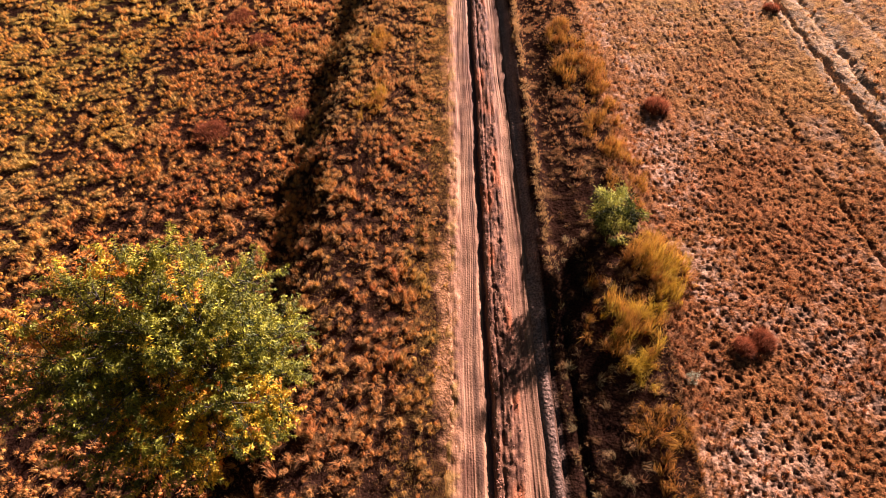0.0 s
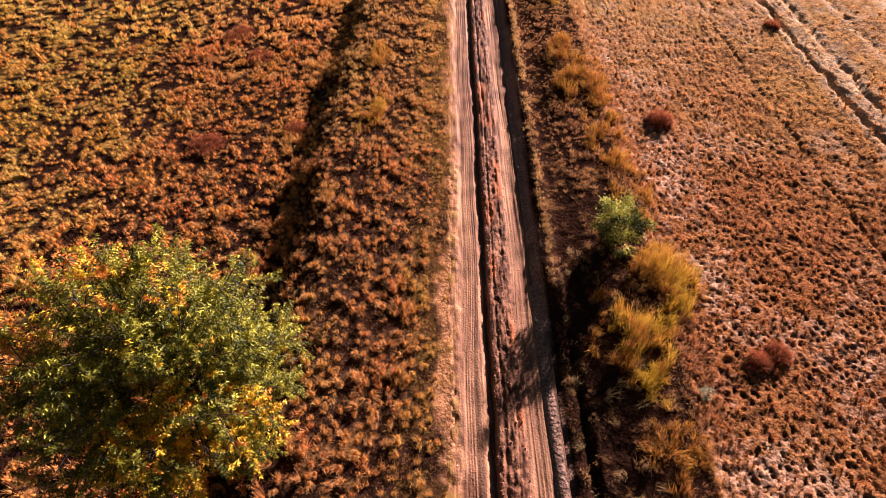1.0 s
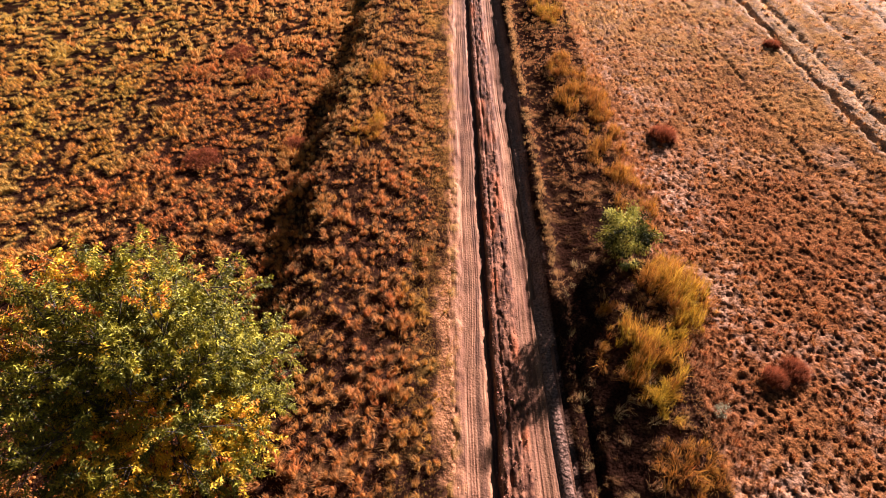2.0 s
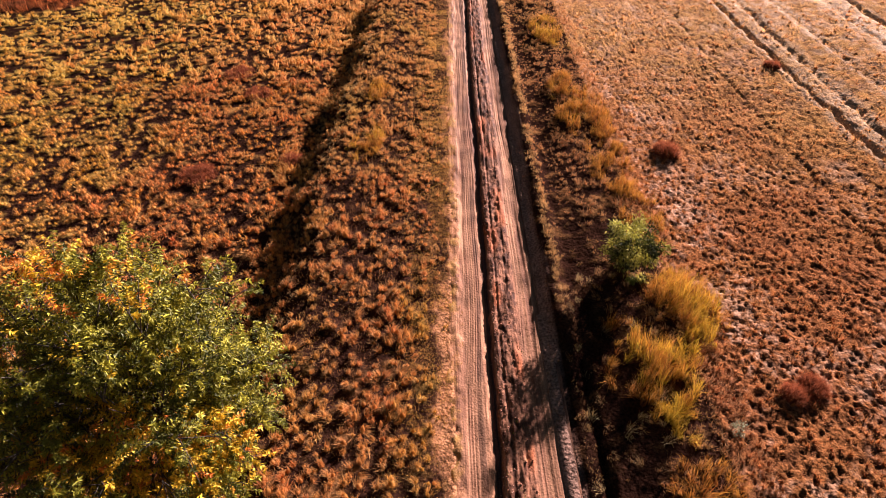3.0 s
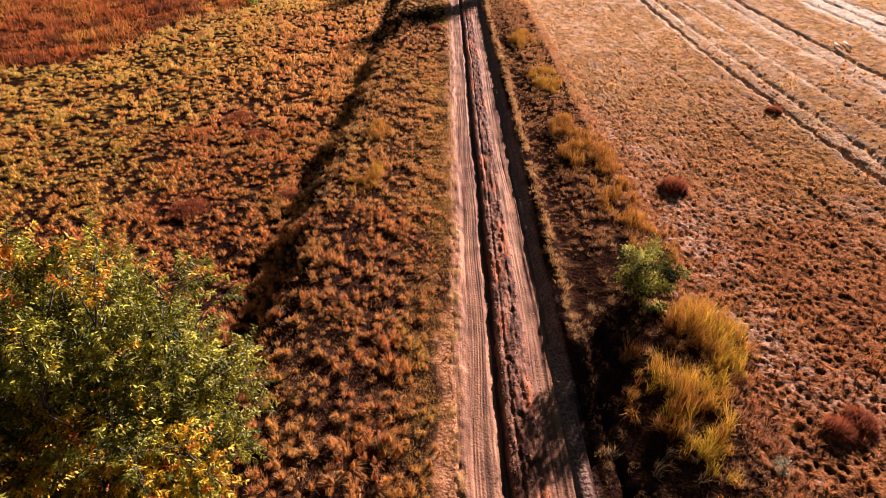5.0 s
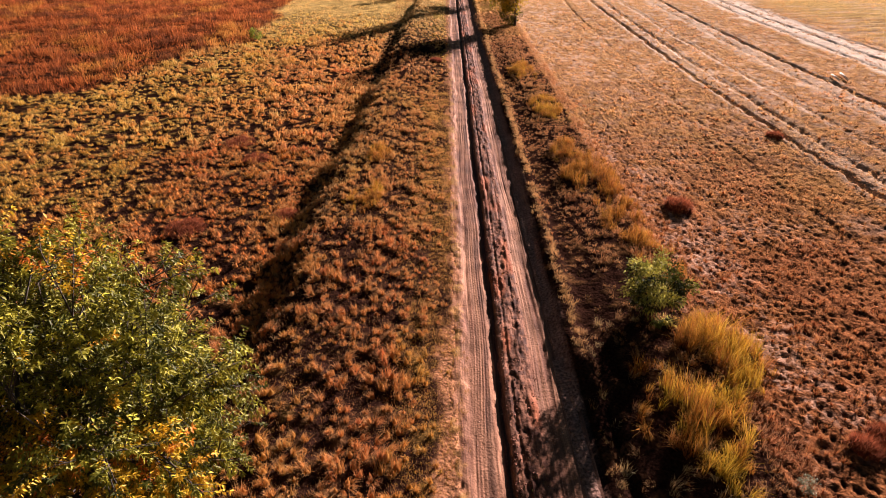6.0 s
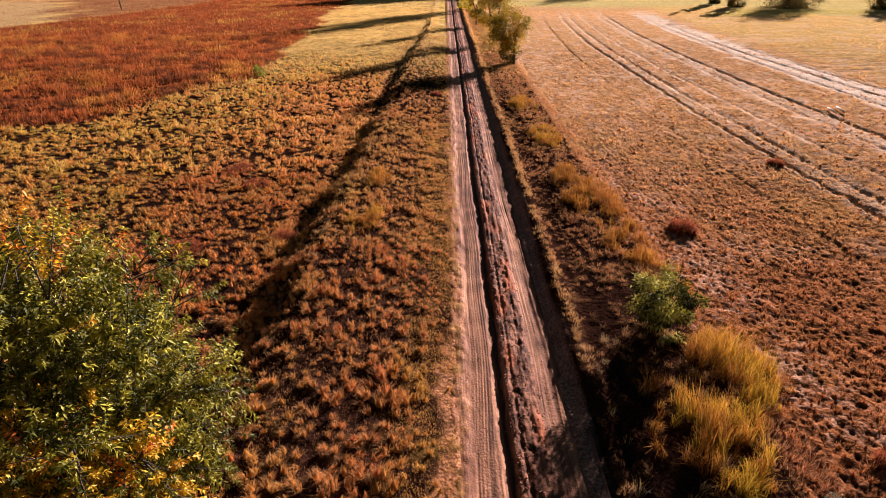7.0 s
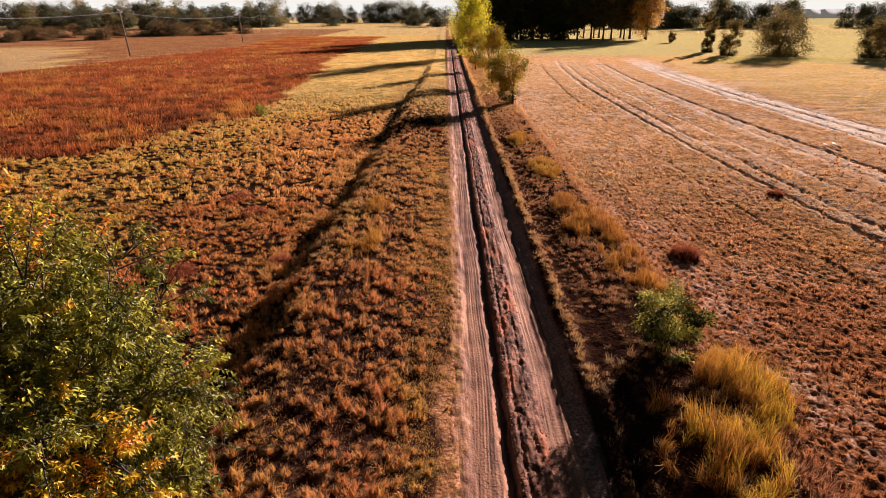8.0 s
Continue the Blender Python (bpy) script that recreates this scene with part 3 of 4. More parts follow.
# yellow moss beside the sandy edge of the track
x, y = spaced(0.08, -2.0, 0.45, 2.4, 34, lambda x, y: ramp(along(x, y), -1.6, -0.7) * ramp(-along(x, y), -0.38, 0.0) * ramp(rough(x, y, 0.7, 32) + 0.35 * rough(x, y, 0.2, 37), 0.42, 0.7))
ob = tufts("moss", x, y, 18, 0.09, 0.05, 0.006, 0.8, blend(np.broadcast_to((0.9, 0.5, 0.04), (len(x), 3)), (0.7, 0.3, 0.06), RNG.random(len(x))), bent=False, jitter=0.4)
tagged(ob, "bright yellow moss and thin grass along the sandy edge", "moss", kind="stuff")
# the near left field
def field_tuft(x, y):
    return 0.3 + 0.7 * ramp(hummock(x, y), 0.4, 0.52)


def field_hues(x, y, tints):
    """Patches of one kind of plant: deep gold, olive green, rust and brown, a metre or less across."""
    k = 0.6 * rough(*turned(x, y, 25), 0.75, 97) + 0.4 * rough(*turned(x, y, 60), 2.2, 98)
    c = tints * blend(np.broadcast_to((1.0, 1.0, 1.0), tints.shape), (1.05, 0.84, 0.72), ramp(k, 0.52, 0.66))
    c = c * blend(np.broadcast_to((1.0, 1.0, 1.0), tints.shape), (1.0, 0.93, 0.55), ramp(-k, -0.44, -0.32))
    return c * (1.1 + 0.5 * rough(*turned(x, y, 70), 1.0, 99))[:, None]


x, y = spaced(0.23, -27, -5.3, 2.4, 26, lambda x, y: ((y > 5) | (x > -15)) * field_tuft(x, y))
size = rough(*turned(x, y, 20), 0.8, 64) * RNG.uniform(0.4, 1.3, len(x))
c = field_hues(x, y, plant_colours(x, y, 2.35, 0.5))
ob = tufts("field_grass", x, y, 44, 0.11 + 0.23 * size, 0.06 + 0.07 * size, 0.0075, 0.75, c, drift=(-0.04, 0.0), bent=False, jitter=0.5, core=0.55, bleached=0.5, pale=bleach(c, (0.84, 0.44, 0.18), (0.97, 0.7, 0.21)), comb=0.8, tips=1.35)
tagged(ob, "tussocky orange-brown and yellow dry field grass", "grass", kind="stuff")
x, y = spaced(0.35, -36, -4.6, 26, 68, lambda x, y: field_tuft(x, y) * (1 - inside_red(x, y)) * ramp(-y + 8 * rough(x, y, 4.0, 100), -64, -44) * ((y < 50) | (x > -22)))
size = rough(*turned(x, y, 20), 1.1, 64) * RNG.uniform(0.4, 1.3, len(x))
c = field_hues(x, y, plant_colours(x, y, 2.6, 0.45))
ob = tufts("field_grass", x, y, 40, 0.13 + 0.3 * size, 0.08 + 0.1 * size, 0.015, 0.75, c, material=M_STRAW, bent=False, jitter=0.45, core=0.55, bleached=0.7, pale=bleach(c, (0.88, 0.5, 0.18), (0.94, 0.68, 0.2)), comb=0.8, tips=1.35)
tagged(ob, "tussocky orange-brown and yellow dry field grass", "grass", kind="stuff")
x, y = spaced(0.36, -5.0, 0.4, 38, 78, lambda x, y: off_road(x, y, 0.2) * (0.35 + 0.7 * rough(x, y, 0.8, 63)))
ob = tufts("verge_grass", x, y, 20, 0.14 + 0.18 * rough(x, y, 1.6, 64), 0.13, 0.013, 0.6, plant_colours(x, y, 1.45, 0.4), material=M_STRAW, bent=False, jitter=0.4, core=0.5, comb=0.5)
tagged(ob, "dry straw grass tussocks on the bank beside the track", "grass", kind="stuff")
# the straw meadow further along on the left
x, y = spaced(0.42, -36, 0.0, 46, 132, lambda x, y: off_road(x, y) * ramp(y, 46, 56) * (0.4 + 0.7 * rough(x, y, 1.8, 65)) * (1 - inside_red(x, y)) * ((along(x, y) < -5) | (y > 75)))
ob = tufts("meadow_grass", x, y, 15, 0.12 + 0.16 * rough(x, y, 2.0, 66), 0.24, 0.019, 0.6, plant_colours(x, y, 1.7, 0.3), material=M_STRAW, bent=False, jitter=0.35, core=0.0, bleached=0.4, pale=(0.8, 0.57, 0.2))
tagged(ob, "pale yellow meadow grass in loose tufts", "grass", kind="stuff")
# the rust-red weeds
x, y = spaced(0.42, -64, -16, 33, 84, lambda x, y: inside_red(x, y) * (0.5 + 0.7 * rough(x, y, 1.6, 67)))
c = plant_colours(x, y, 1.2, 0.5)
c = blend(c, (0.5, 0.16, 0.04), np.full(len(x), 0.3)) * 0.78
c = blend(c, (0.7, 0.34, 0.06), ramp(0.6 * rough(x, y * 0.6, 3.2, 68) + 0.4 * rough(x, y, 0.9, 94), 0.5, 0.8) * 0.5 * ramp(inside_red(x, y), 0.6, 1.0))
c = blend(c, (0.13, 0.045, 0.022), ramp(rough(x, y, 1.3, 70), 0.55, 0.8) * 0.8)
ob = tufts("red_weeds", x, y, 20, (0.28 + 0.42 * ramp(rough(*turned(x, y, 25), 1.5, 69), 0.2, 0.8)) * RNG.uniform(0.6, 1.3, len(x)), 0.22, 0.021, 0.7, c, material=M_STRAW, bent=False, jitter=0.45, bleached=0.0)
tagged(ob, "dense rust-red autumn weeds with yellow patches", "weeds", kind="stuff")
x, y = spaced(0.85, -75, -16, 84, 258, lambda x, y: inside_red(x, y) * (0.5 + 0.7 * rough(x, y, 4.0, 67)))
ob = tufts("red_weeds", x, y, 10, 0.25 + 0.3 * rough(x, y, 3.0, 69), 0.5, 0.06, 0.8, blend(plant_colours(x, y, 0.8, 0.45), (0.5, 0.25, 0.05), ramp(rough(x, y, 5.0, 68), 0.5, 0.8) * 0.7), material=M_STRAW, bent=False, jitter=0.45, bleached=0.0)
tagged(ob, "dense rust-red autumn weeds with yellow patches", "weeds", kind="stuff")
# bright grass of the far meadows
x, y = spaced(1.25, 8, 170, 108, 262, lambda x, y: off_road(x, y) * 0.85)
ob = tufts("meadow_grass", x, y, 9, 0.2, 0.8, 0.05, 0.9, plant_colours(x, y, 1.1, 0.2), material=M_STRAW, bent=False, jitter=0.2, bleached=0.1)
tagged(ob, "bright yellow-green meadow grass in low sun", "grass", kind="stuff")
x, y = spaced(1.6, -120, 0, 84, 262, lambda x, y: 0.85 * (1 - inside_red(x, y)) * ((y > 132) | (x < -50)))
ob = tufts("meadow_grass", x, y, 7, 0.28, 0.7, 0.10, 0.9, plant_colours(x, y, 0.8, 0.3), material=M_STRAW, bent=False, jitter=0.3, bleached=0.05)
tagged(ob, "pale straw meadow grass in low sun", "grass", kind="stuff")
x, y = spaced(4.5, -260, 330, 262, 640)
ob = tufts("meadow_grass", x, y, 7, 0.45, 2.2, 0.35, 1.0, plant_colours(x, y, 0.85, 0.2), material=M_STRAW, bent=False, jitter=0.3)
tagged(ob, "pale meadow grass of the distant fields", "grass", kind="stuff")
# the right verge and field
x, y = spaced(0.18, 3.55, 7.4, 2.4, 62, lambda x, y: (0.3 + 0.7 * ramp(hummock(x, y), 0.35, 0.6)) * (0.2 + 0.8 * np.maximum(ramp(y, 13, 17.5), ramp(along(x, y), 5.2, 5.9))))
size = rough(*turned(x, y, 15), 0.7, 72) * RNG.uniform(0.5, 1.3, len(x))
# tints lowered where the tall grass and bush would shade the verge
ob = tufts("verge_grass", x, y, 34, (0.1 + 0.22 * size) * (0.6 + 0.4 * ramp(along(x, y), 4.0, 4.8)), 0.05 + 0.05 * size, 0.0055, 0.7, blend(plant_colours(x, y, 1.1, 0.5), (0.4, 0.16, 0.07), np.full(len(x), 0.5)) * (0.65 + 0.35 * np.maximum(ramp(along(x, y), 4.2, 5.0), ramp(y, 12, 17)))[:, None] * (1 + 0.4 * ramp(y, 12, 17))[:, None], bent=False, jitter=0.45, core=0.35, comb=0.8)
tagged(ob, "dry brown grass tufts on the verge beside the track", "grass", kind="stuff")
# long straw tufts that stand out of the shade
x, y = spaced(0.4, 3.5, 5.6, 2.6, 12, lambda x, y: 0.15 + 0.5 * rough(x, y, 0.9, 92))
ob = tufts("straw_tuft", x, y, 56, 0.14 + 0.26 * RNG.random(len(x)), 0.09, 0.0026, 0.6, blend(np.broadcast_to((0.5, 0.24, 0.1), (len(x), 3)), (0.62, 0.44, 0.2), RNG.random(len(x))), jitter=0.4, comb=0.7)
tagged(ob, "long straw-coloured grass tufts on the shaded verge", "grass", kind="stuff")
x, y = spaced(0.125, 6.8, 26, 2.4, 30, lambda x, y: ((y > 5) | (x < 15)) * (0.03 + 0.97 * ramp(hummock(x, y), 0.38, 0.7)) * (1 - 0.8 * cover(x, y)[2]) * (1 - 0.75 * ramp(along(x, y), 6.8, 7.2) * ramp(-along(x, y), -9, -8) * ramp(rough(x, y, 2.6, 41), 0.35, 0.7)) * (1 - 0.85 * np.exp(-(((x - 7.9) / 0.7) ** 2) - ((y - 8.2) / 1.6) ** 2)))
thin = RNG.random(len(x)) < 0.78 - 0.38 * ramp(-y, -15, -9)
x, y = x[thin], y[thin]
ob = tufts("heath_stubble", x, y, 16, (0.05 + 0.1 * rough(x, y, 0.5, 74)) * RNG.uniform(0.6, 1.4, len(x)), 0.05, 0.0055, 0.7, plant_colours(x, y, 1.5, 0.7), material=M_STRAW, bent=False, jitter=0.5, bleached=0.4, pale=(0.86, 0.5, 0.26), comb=0.7, tips=1.4)
tagged(ob, "short orange-brown heath stubble with bare sandy gaps", "grass", kind="stuff")
x, y = spaced(0.235, 6.8, 42, 3, 48, lambda x, y: ((x > 26) | (y > 30)) * (0.45 + 0.55 * ramp(hummock(x, y), 0.3, 0.7)) * (1 - 0.8 * cover(x, y)[2]))
ob = tufts("heath_stubble", x, y, 18, (0.05 + 0.12 * rough(x, y, 0.7, 74)) * RNG.uniform(0.4, 1.6, len(x)), 0.09, 0.0115, 0.8, plant_colours(x, y, 2.35, 0.75), material=M_STRAW, bent=False, jitter=0.45, pale=(0.84, 0.54, 0.28), comb=0.7, tips=1.4)
tagged(ob, "short orange-brown heath stubble with bare sandy gaps", "grass", kind="stuff")
x, y = spaced(0.46, 4.2, 70, 48, 122, lambda x, y: off_road(x, y) * (0.25 + 0.9 * rough(x, y, 0.8, 75)) * (1 - 0.9 * cover(x, y)[2]))
ob = tufts("heath_stubble", x, y, 13, (0.08 + 0.16 * rough(x, y, 1.6, 76)) * RNG.uniform(0.4, 1.6, len(x)), 0.17, 0.025, 0.9, plant_colours(x, y, 2.1, 0.7), material=M_STRAW, bent=False, jitter=0.5)
tagged(ob, "short orange-brown heath stubble with bare sandy gaps", "grass", kind="stuff")
x, y = spaced(0.26, 6.9, 19, 2.4, 21, lambda x, y: (0.8 - 0.3 * ramp(y, 10, 20)) * (0.25 + 0.75 * ramp(rough(*turned(x, y, 40), 0.5, 95), 0.3, 0.6)))
ob = tufts("heath_tufts", x, y, 40, 0.1 + 0.2 * rough(x, y, 0.6, 96) * RNG.uniform(0.4, 1.3, len(x)), 0.06, 0.005, 0.7, plant_colours(x, y, 1.55, 0.5), bent=False, jitter=0.45, core=0.4, bleached=0.4, pale=(0.84, 0.46, 0.18), comb=0.8, tips=1.4)
tagged(ob, "rusty grass tufts among the stubble of the heath", "grass", kind="stuff")
x, y = spaced(0.55, 7.2, 42, 20, 72, lambda x, y: (0.15 + 0.6 * ramp(rough(*turned(x, y, 35), 1.6, 101), 0.35, 0.7)) * (1 - 0.7 * cover(x, y)[2]))
ob = tufts("heath_tufts", x, y, 26, 0.09 + 0.17 * RNG.random(len(x)), 0.12, 0.012, 0.7, plant_colours(x, y, 1.6, 0.6) * (1.0, 0.86, 0.72), material=M_STRAW, bent=False, jitter=0.5, core=0.4, bleached=0.3, comb=0.8, tips=1.4)
tagged(ob, "rusty grass tufts among the stubble of the heath", "grass", kind="stuff")
# the lit grass crest along the track's right edge
y = RNG.uniform(2, 75, 1500)
x = 3.36 + 0.0125 * (y - 8) + (rough(y * 0, y, 1.6, 93) - 0.5) * 0.14 + RNG.normal(0, 0.075, 1500)
keep = RNG.random(1500) < ramp(rough(x, y, 1.0, 80), 0.1, 0.5) * (0.2 + 0.8 * ramp(y, 9, 11))
x, y = x[keep], y[keep]
ob = tufts("crest_grass", x, y, 28, 0.08 + 0.15 * rough(x, y, 0.7, 77), 0.07, 0.0055, 0.6, blend(plant_colours(x, y, 1.3, 0.4), (0.72, 0.44, 0.16), np.full(len(x), 0.6)), bent=False, comb=0.6)
tagged(ob, "narrow crest of straw-coloured grass along the rut", "grass", kind="stuff")
# small growth in the middle of the track
x, y = scatter(900, 1.42, 2.1, 2, 40, lambda x, y: 0.8 * rough(x, y, 0.8, 78))
ob = tufts("track_weeds", x + 0.0125 * (y - 8), y, 12, 0.05, 0.06, 0.008, 0.9, blend(np.broadcast_to((0.3, 0.12, 0.06), (len(x), 3)), (0.25, 0.26, 0.05), rough(x, y, 0.9, 79) > 0.75))
tagged(ob, "sparse low weeds on the crumbly middle strip", "weeds", kind="stuff")


def tall_patch(cx, cy, rx, ry, gap, tall, label, green, gold=1.0):
    """A stand of tall grass: long upright blades that lean a little together."""
    x, y = spaced(gap * 0.82, cx - rx, cx + rx, cy - ry, cy + ry)
    r = np.hypot((x - cx) / rx, (y - cy) / ry) + (rough(x, y, 0.5, 84) - 0.5) * 0.5
    keep = (r < 1) & (RNG.random(len(x)) < 0.06 + 1.05 * ramp(rough(*turned(x, y, 30), 0.5, 81), 0.36, 0.6))
    x, y, r = x[keep], y[keep], np.clip(r[keep], 0, 1)
    c = blend(np.broadcast_to((0.36, 0.12, 0.03), (len(x), 3)), (0.66, 0.33, 0.045), gold * RNG.random(len(x)) ** 1.4)
    c = blend(c, (0.68, 0.48, 0.04), np.clip(1.1 * green, 0, 0.8) * ramp(0.6 * rough(x, y, 0.6, 83) + 0.4 * RNG.random(len(x)), 0.42, 0.62))
    ob = tufts("tall_grass", x, y, 36, tall * (1.15 - 0.45 * r) * RNG.uniform(0.4, 1.15, len(x)), 0.08, 0.0038, 0.36, c, drift=(-0.08, 0.02), jitter=0.7, bleached=0.25, pale=(0.74, 0.44, 0.1), comb=0.6, tips=1.25)
    return tagged(ob, label, "tall grass", "tall grass beside the track", "stuff")


tall_patch(6.85, 10.7, 1.05, 1.6, 0.19, 0.9, "golden-green tall grass stand beside the bush", 0.5)
tall_patch(5.5, 8.7, 1.3, 1.45, 0.19, 0.85, "golden-green tall grass stand on the verge", 0.6)
tall_patch(5.55, 6.9, 0.55, 0.9, 0.2, 0.7, "golden-green tall grass stand on the verge", 0.6)
tall_patch(4.9, 9.4, 0.5, 0.8, 0.2, 0.5, "brown tall grass stand on the verge", 0.2, 0.6)
tall_patch(5.7, 5.0, 0.8, 1.5, 0.22, 0.5, "brown tall grass stand on the verge", 0.1, 0.4)
tall_patch(5.6, 22.4, 0.75, 3.2, 0.2, 0.65, "straw-brown tall grass stand on the verge", 0.1, 0.5)
tall_patch(6.6, 21.5, 0.6, 2.8, 0.2, 0.6, "straw-brown tall grass stand on the verge", 0.1, 0.5)
tall_patch(6.4, 18.0, 0.8, 2.6, 0.2, 0.6, "brown tall grass stand on the verge", 0.1, 0.5)
tall_patch(6.7, 15.0, 0.75, 1.8, 0.2, 0.55, "brown tall grass stand on the verge", 0.1, 0.5)
tall_patch(5.7, 30.6, 0.9, 2.0, 0.2, 0.55, "straw-yellow tall grass stand on the verge", 0.3)
tall_patch(5.4, 38.5, 0.9, 2.5, 0.2, 0.5, "straw-yellow tall grass stand on the verge", 0.2)
tall_patch(-2.6, 19.6, 0.4, 0.8, 0.2, 0.6, "straw-green tall grass clump on the bank", 0.5)
tall_patch(-3.0, 18.6, 0.6, 0.9, 0.2, 0.5, "brown tall grass clump on the bank", 0.1)
tall_patch(-2.7, 23.4, 0.5, 0.9, 0.2, 0.5, "brown tall grass clump on the bank", 0.1)
# the same growth goes on beside and behind the flight's start
rng = np.random.default_rng(77)
for x0, x1, label in ((-20, -5.3, "tussocky orange-brown and yellow dry field grass"), (-5.3, 0.2, "dry rust and straw grass tussocks on the bank beside the track"), (3.5, 20, "rusty grass tufts among the stubble of the heath")):
    x, y = spaced(0.27, x0, x1, -7, 2.4, lambda x, y: off_road(x, y, 0.1, 3.5) * (0.25 + 0.7 * ramp(hummock(x, y), 0.4, 0.52)), rng)
    tall = (0.1 + 0.22 * rough(*turned(x, y, 50), 0.7, 62)) * rng.uniform(0.6, 1.3, len(x)) * (0.6 if x0 > 0 else 1.0)
    ob = tufts("field_grass", x, y, 30, tall, 0.08, 0.008, 0.6, plant_colours(x, y, 1.9, 0.5, rng), bent=False, jitter=0.5, rng=rng, core=0.5, comb=0.8, tips=1.4)
    tagged(ob, label, "grass", kind="stuff")
# ---- trees and bushes ----
def leaf_mesh(name, at, way, size, tints, material, slim=0.4, rng=RNG, folded=True):
    """One mesh of leaves: each a pointed blade, folded along its middle rib."""
    n = len(at)
    way = way / np.linalg.norm(way, axis=1, keepdims=True)
    side = np.cross(way, rng.normal(0, 1, (n, 3)) * 0.6 + np.array([0, 0, 1.0]))
    side /= np.linalg.norm(side, axis=1, keepdims=True) + 1e-9
    up = np.cross(side, way)
    size = np.broadcast_to(np.asarray(size, float), n)[:, None]
    root, tip = at, at + way * size - np.array([0, 0, 0.12]) * size
    rib = at + way * size * 0.42 + (up * size * 0.1 if folded else 0)
    verts = np.stack([root, rib + side * size * slim * 0.5, tip, rib - side * size * slim * 0.5], 1).reshape(-1, 3)
    b = np.arange(n)[:, None] * 4
    return sheet(name, verts, (b + np.array([[0, 2, 1, 0, 3, 2]])).ravel(), np.full(n * 2, 3), np.repeat(tints, 4, 0), material)


def directions(n, rng=RNG):
    v = rng.normal(0, 1, (n, 3))
    return v / np.linalg.norm(v, axis=1, keepdims=True)


def crown_lumps(n, centre, radii, rng, hollow=0.55, lumpy=0.28):
    """Places of leaf clumps in an uneven crown: mostly near its skin, with bulges and gaps."""
    d = directions(n, rng)
    bulge = 1 + lumpy * (np.sin(d[:, 0] * 5.1 + rng.uniform(0, 6)) * np.cos(d[:, 2] * 4.3 + rng.uniform(0, 6)) + 0.6 * np.sin(d[:, 1] * 7.7 + rng.uniform(0, 6)))
    r = hollow + (1 - hollow) * rng.random(n) ** 0.6
    return np.asarray(centre) + d * np.asarray(radii) * (r * bulge)[:, None], d


def limb_parts(thing, base, tops, thick, rng, label=""):
    """A tapered trunk and limbs that reach out to the given places."""
    base = Vector(base)
    fork = Vector((base.x, base.y, 0)) + Vector((0, 0, base.z + 0.28 * (max(t[2] for t in tops) - base.z)))
    bm = bmesh.new()
    tube(bm, [base - Vector((0, 0, 0.15)), base + (fork - base) * 0.12, base + (fork - base) * 0.5 + Vector((thick * 0.2, 0, 0)), fork], [thick * 1.5, thick, thick * 0.85, thick * 0.7], 9)
    part("trunk", bm, M_BARK, thing, label)
    for top in tops:
        top = Vector(top)
        bend = Vector((rng.uniform(-1, 1), rng.uniform(-1, 1), rng.uniform(0, 1))) * (top - fork).length * 0.12
        bm = bmesh.new()
        a, b = fork.lerp(top, 0.35) + bend, fork.lerp(top, 0.7) + bend * 0.6
        tube(bm, [fork - Vector((0, 0, thick * 0.5)), a, b, top], [thick * 0.5, thick * 0.33, thick * 0.2, thick * 0.06], 6)
        for k in (a, b, fork.lerp(top, 0.55) + bend * 0.8):
            twig = k + Vector((rng.uniform(-1, 1), rng.uniform(-1, 1), rng.uniform(0.0, 1))).normalized() * (top - fork).length * 0.35
            tube(bm, [k, k.lerp(twig, 0.5) + bend * 0.15, twig], [thick * 0.2, thick * 0.12, thick * 0.03], 5)
        part("limb", bm, M_BARK, thing)


def broadleaf(name, height, spread, lumps, leaves, leaf, tints, label, seed, bare=0.2, thick=0.14, material=M_FAR_LEAF, group="", slim=0.6, limbs=5, skew=(0, 0), tag="tree", scatter_r=0.3, skirt=0.0, fray=0.35):
    """A tree on its own foot: trunk, limbs and a crown of leaf clumps. Its origin stands at the foot."""
    rng = np.random.default_rng(seed)
    thing = new(name)
    low = height * bare
    centre = (skew[0], skew[1], low + (height - low) * (0.5 - skirt))
    radii = (spread, spread, (height - low) * (0.5 + skirt) * 0.97)
    at, d = crown_lumps(lumps, centre, radii, rng)
    at[:, 2] = np.maximum(at[:, 2], low * 0.8)
    tops = [tuple(Vector(centre) + Vector((math.cos(k * math.tau / limbs + seed) * spread * 0.6, math.sin(k * math.tau / limbs + seed) * spread * 0.6, (height - low) * rng.uniform(0.05, 0.4)))) for k in range(limbs)]
    limb_parts(thing, (0, 0, 0), tops, thick, rng)
    pick = rng.integers(0, lumps, leaves)
    bulb = spread * scatter_r * rng.uniform(0.6, 1.35, lumps)[pick]
    puff = directions(leaves, rng)
    loose = np.where(rng.random(leaves) < fray, 1.7, 1.0)
    places = at[pick] + puff * (bulb * loose * rng.random(leaves) ** 0.5)[:, None] * np.array([1, 1, 0.85])
    places[:, 2] = np.maximum(places[:, 2], low * 0.5 + 0.1)
    tone = np.asarray(tints, float)[rng.integers(0, len(tints), lumps)][pick] * rng.uniform(0.75, 1.25, (leaves, 1))
    crown = leaf_mesh("crown", places, d[pick] * 0.5 + puff + directions(leaves, rng) * 0.8 + np.array([0, 0, -0.2]), leaf * rng.uniform(0.6, 1.3, leaves), tone, material, slim, rng, material in (M_LEAF, M_WILLOW))
    under(crown, thing)
    return tagged(thing, label, tag, group)


def stand(thing, x, y, turn=0.0, size=1.0):
    thing.matrix_basis = pose(x, y, float(land(x, y)), 0, 0, turn) @ Matrix.Diagonal((size, size, size, 1))
    return thing


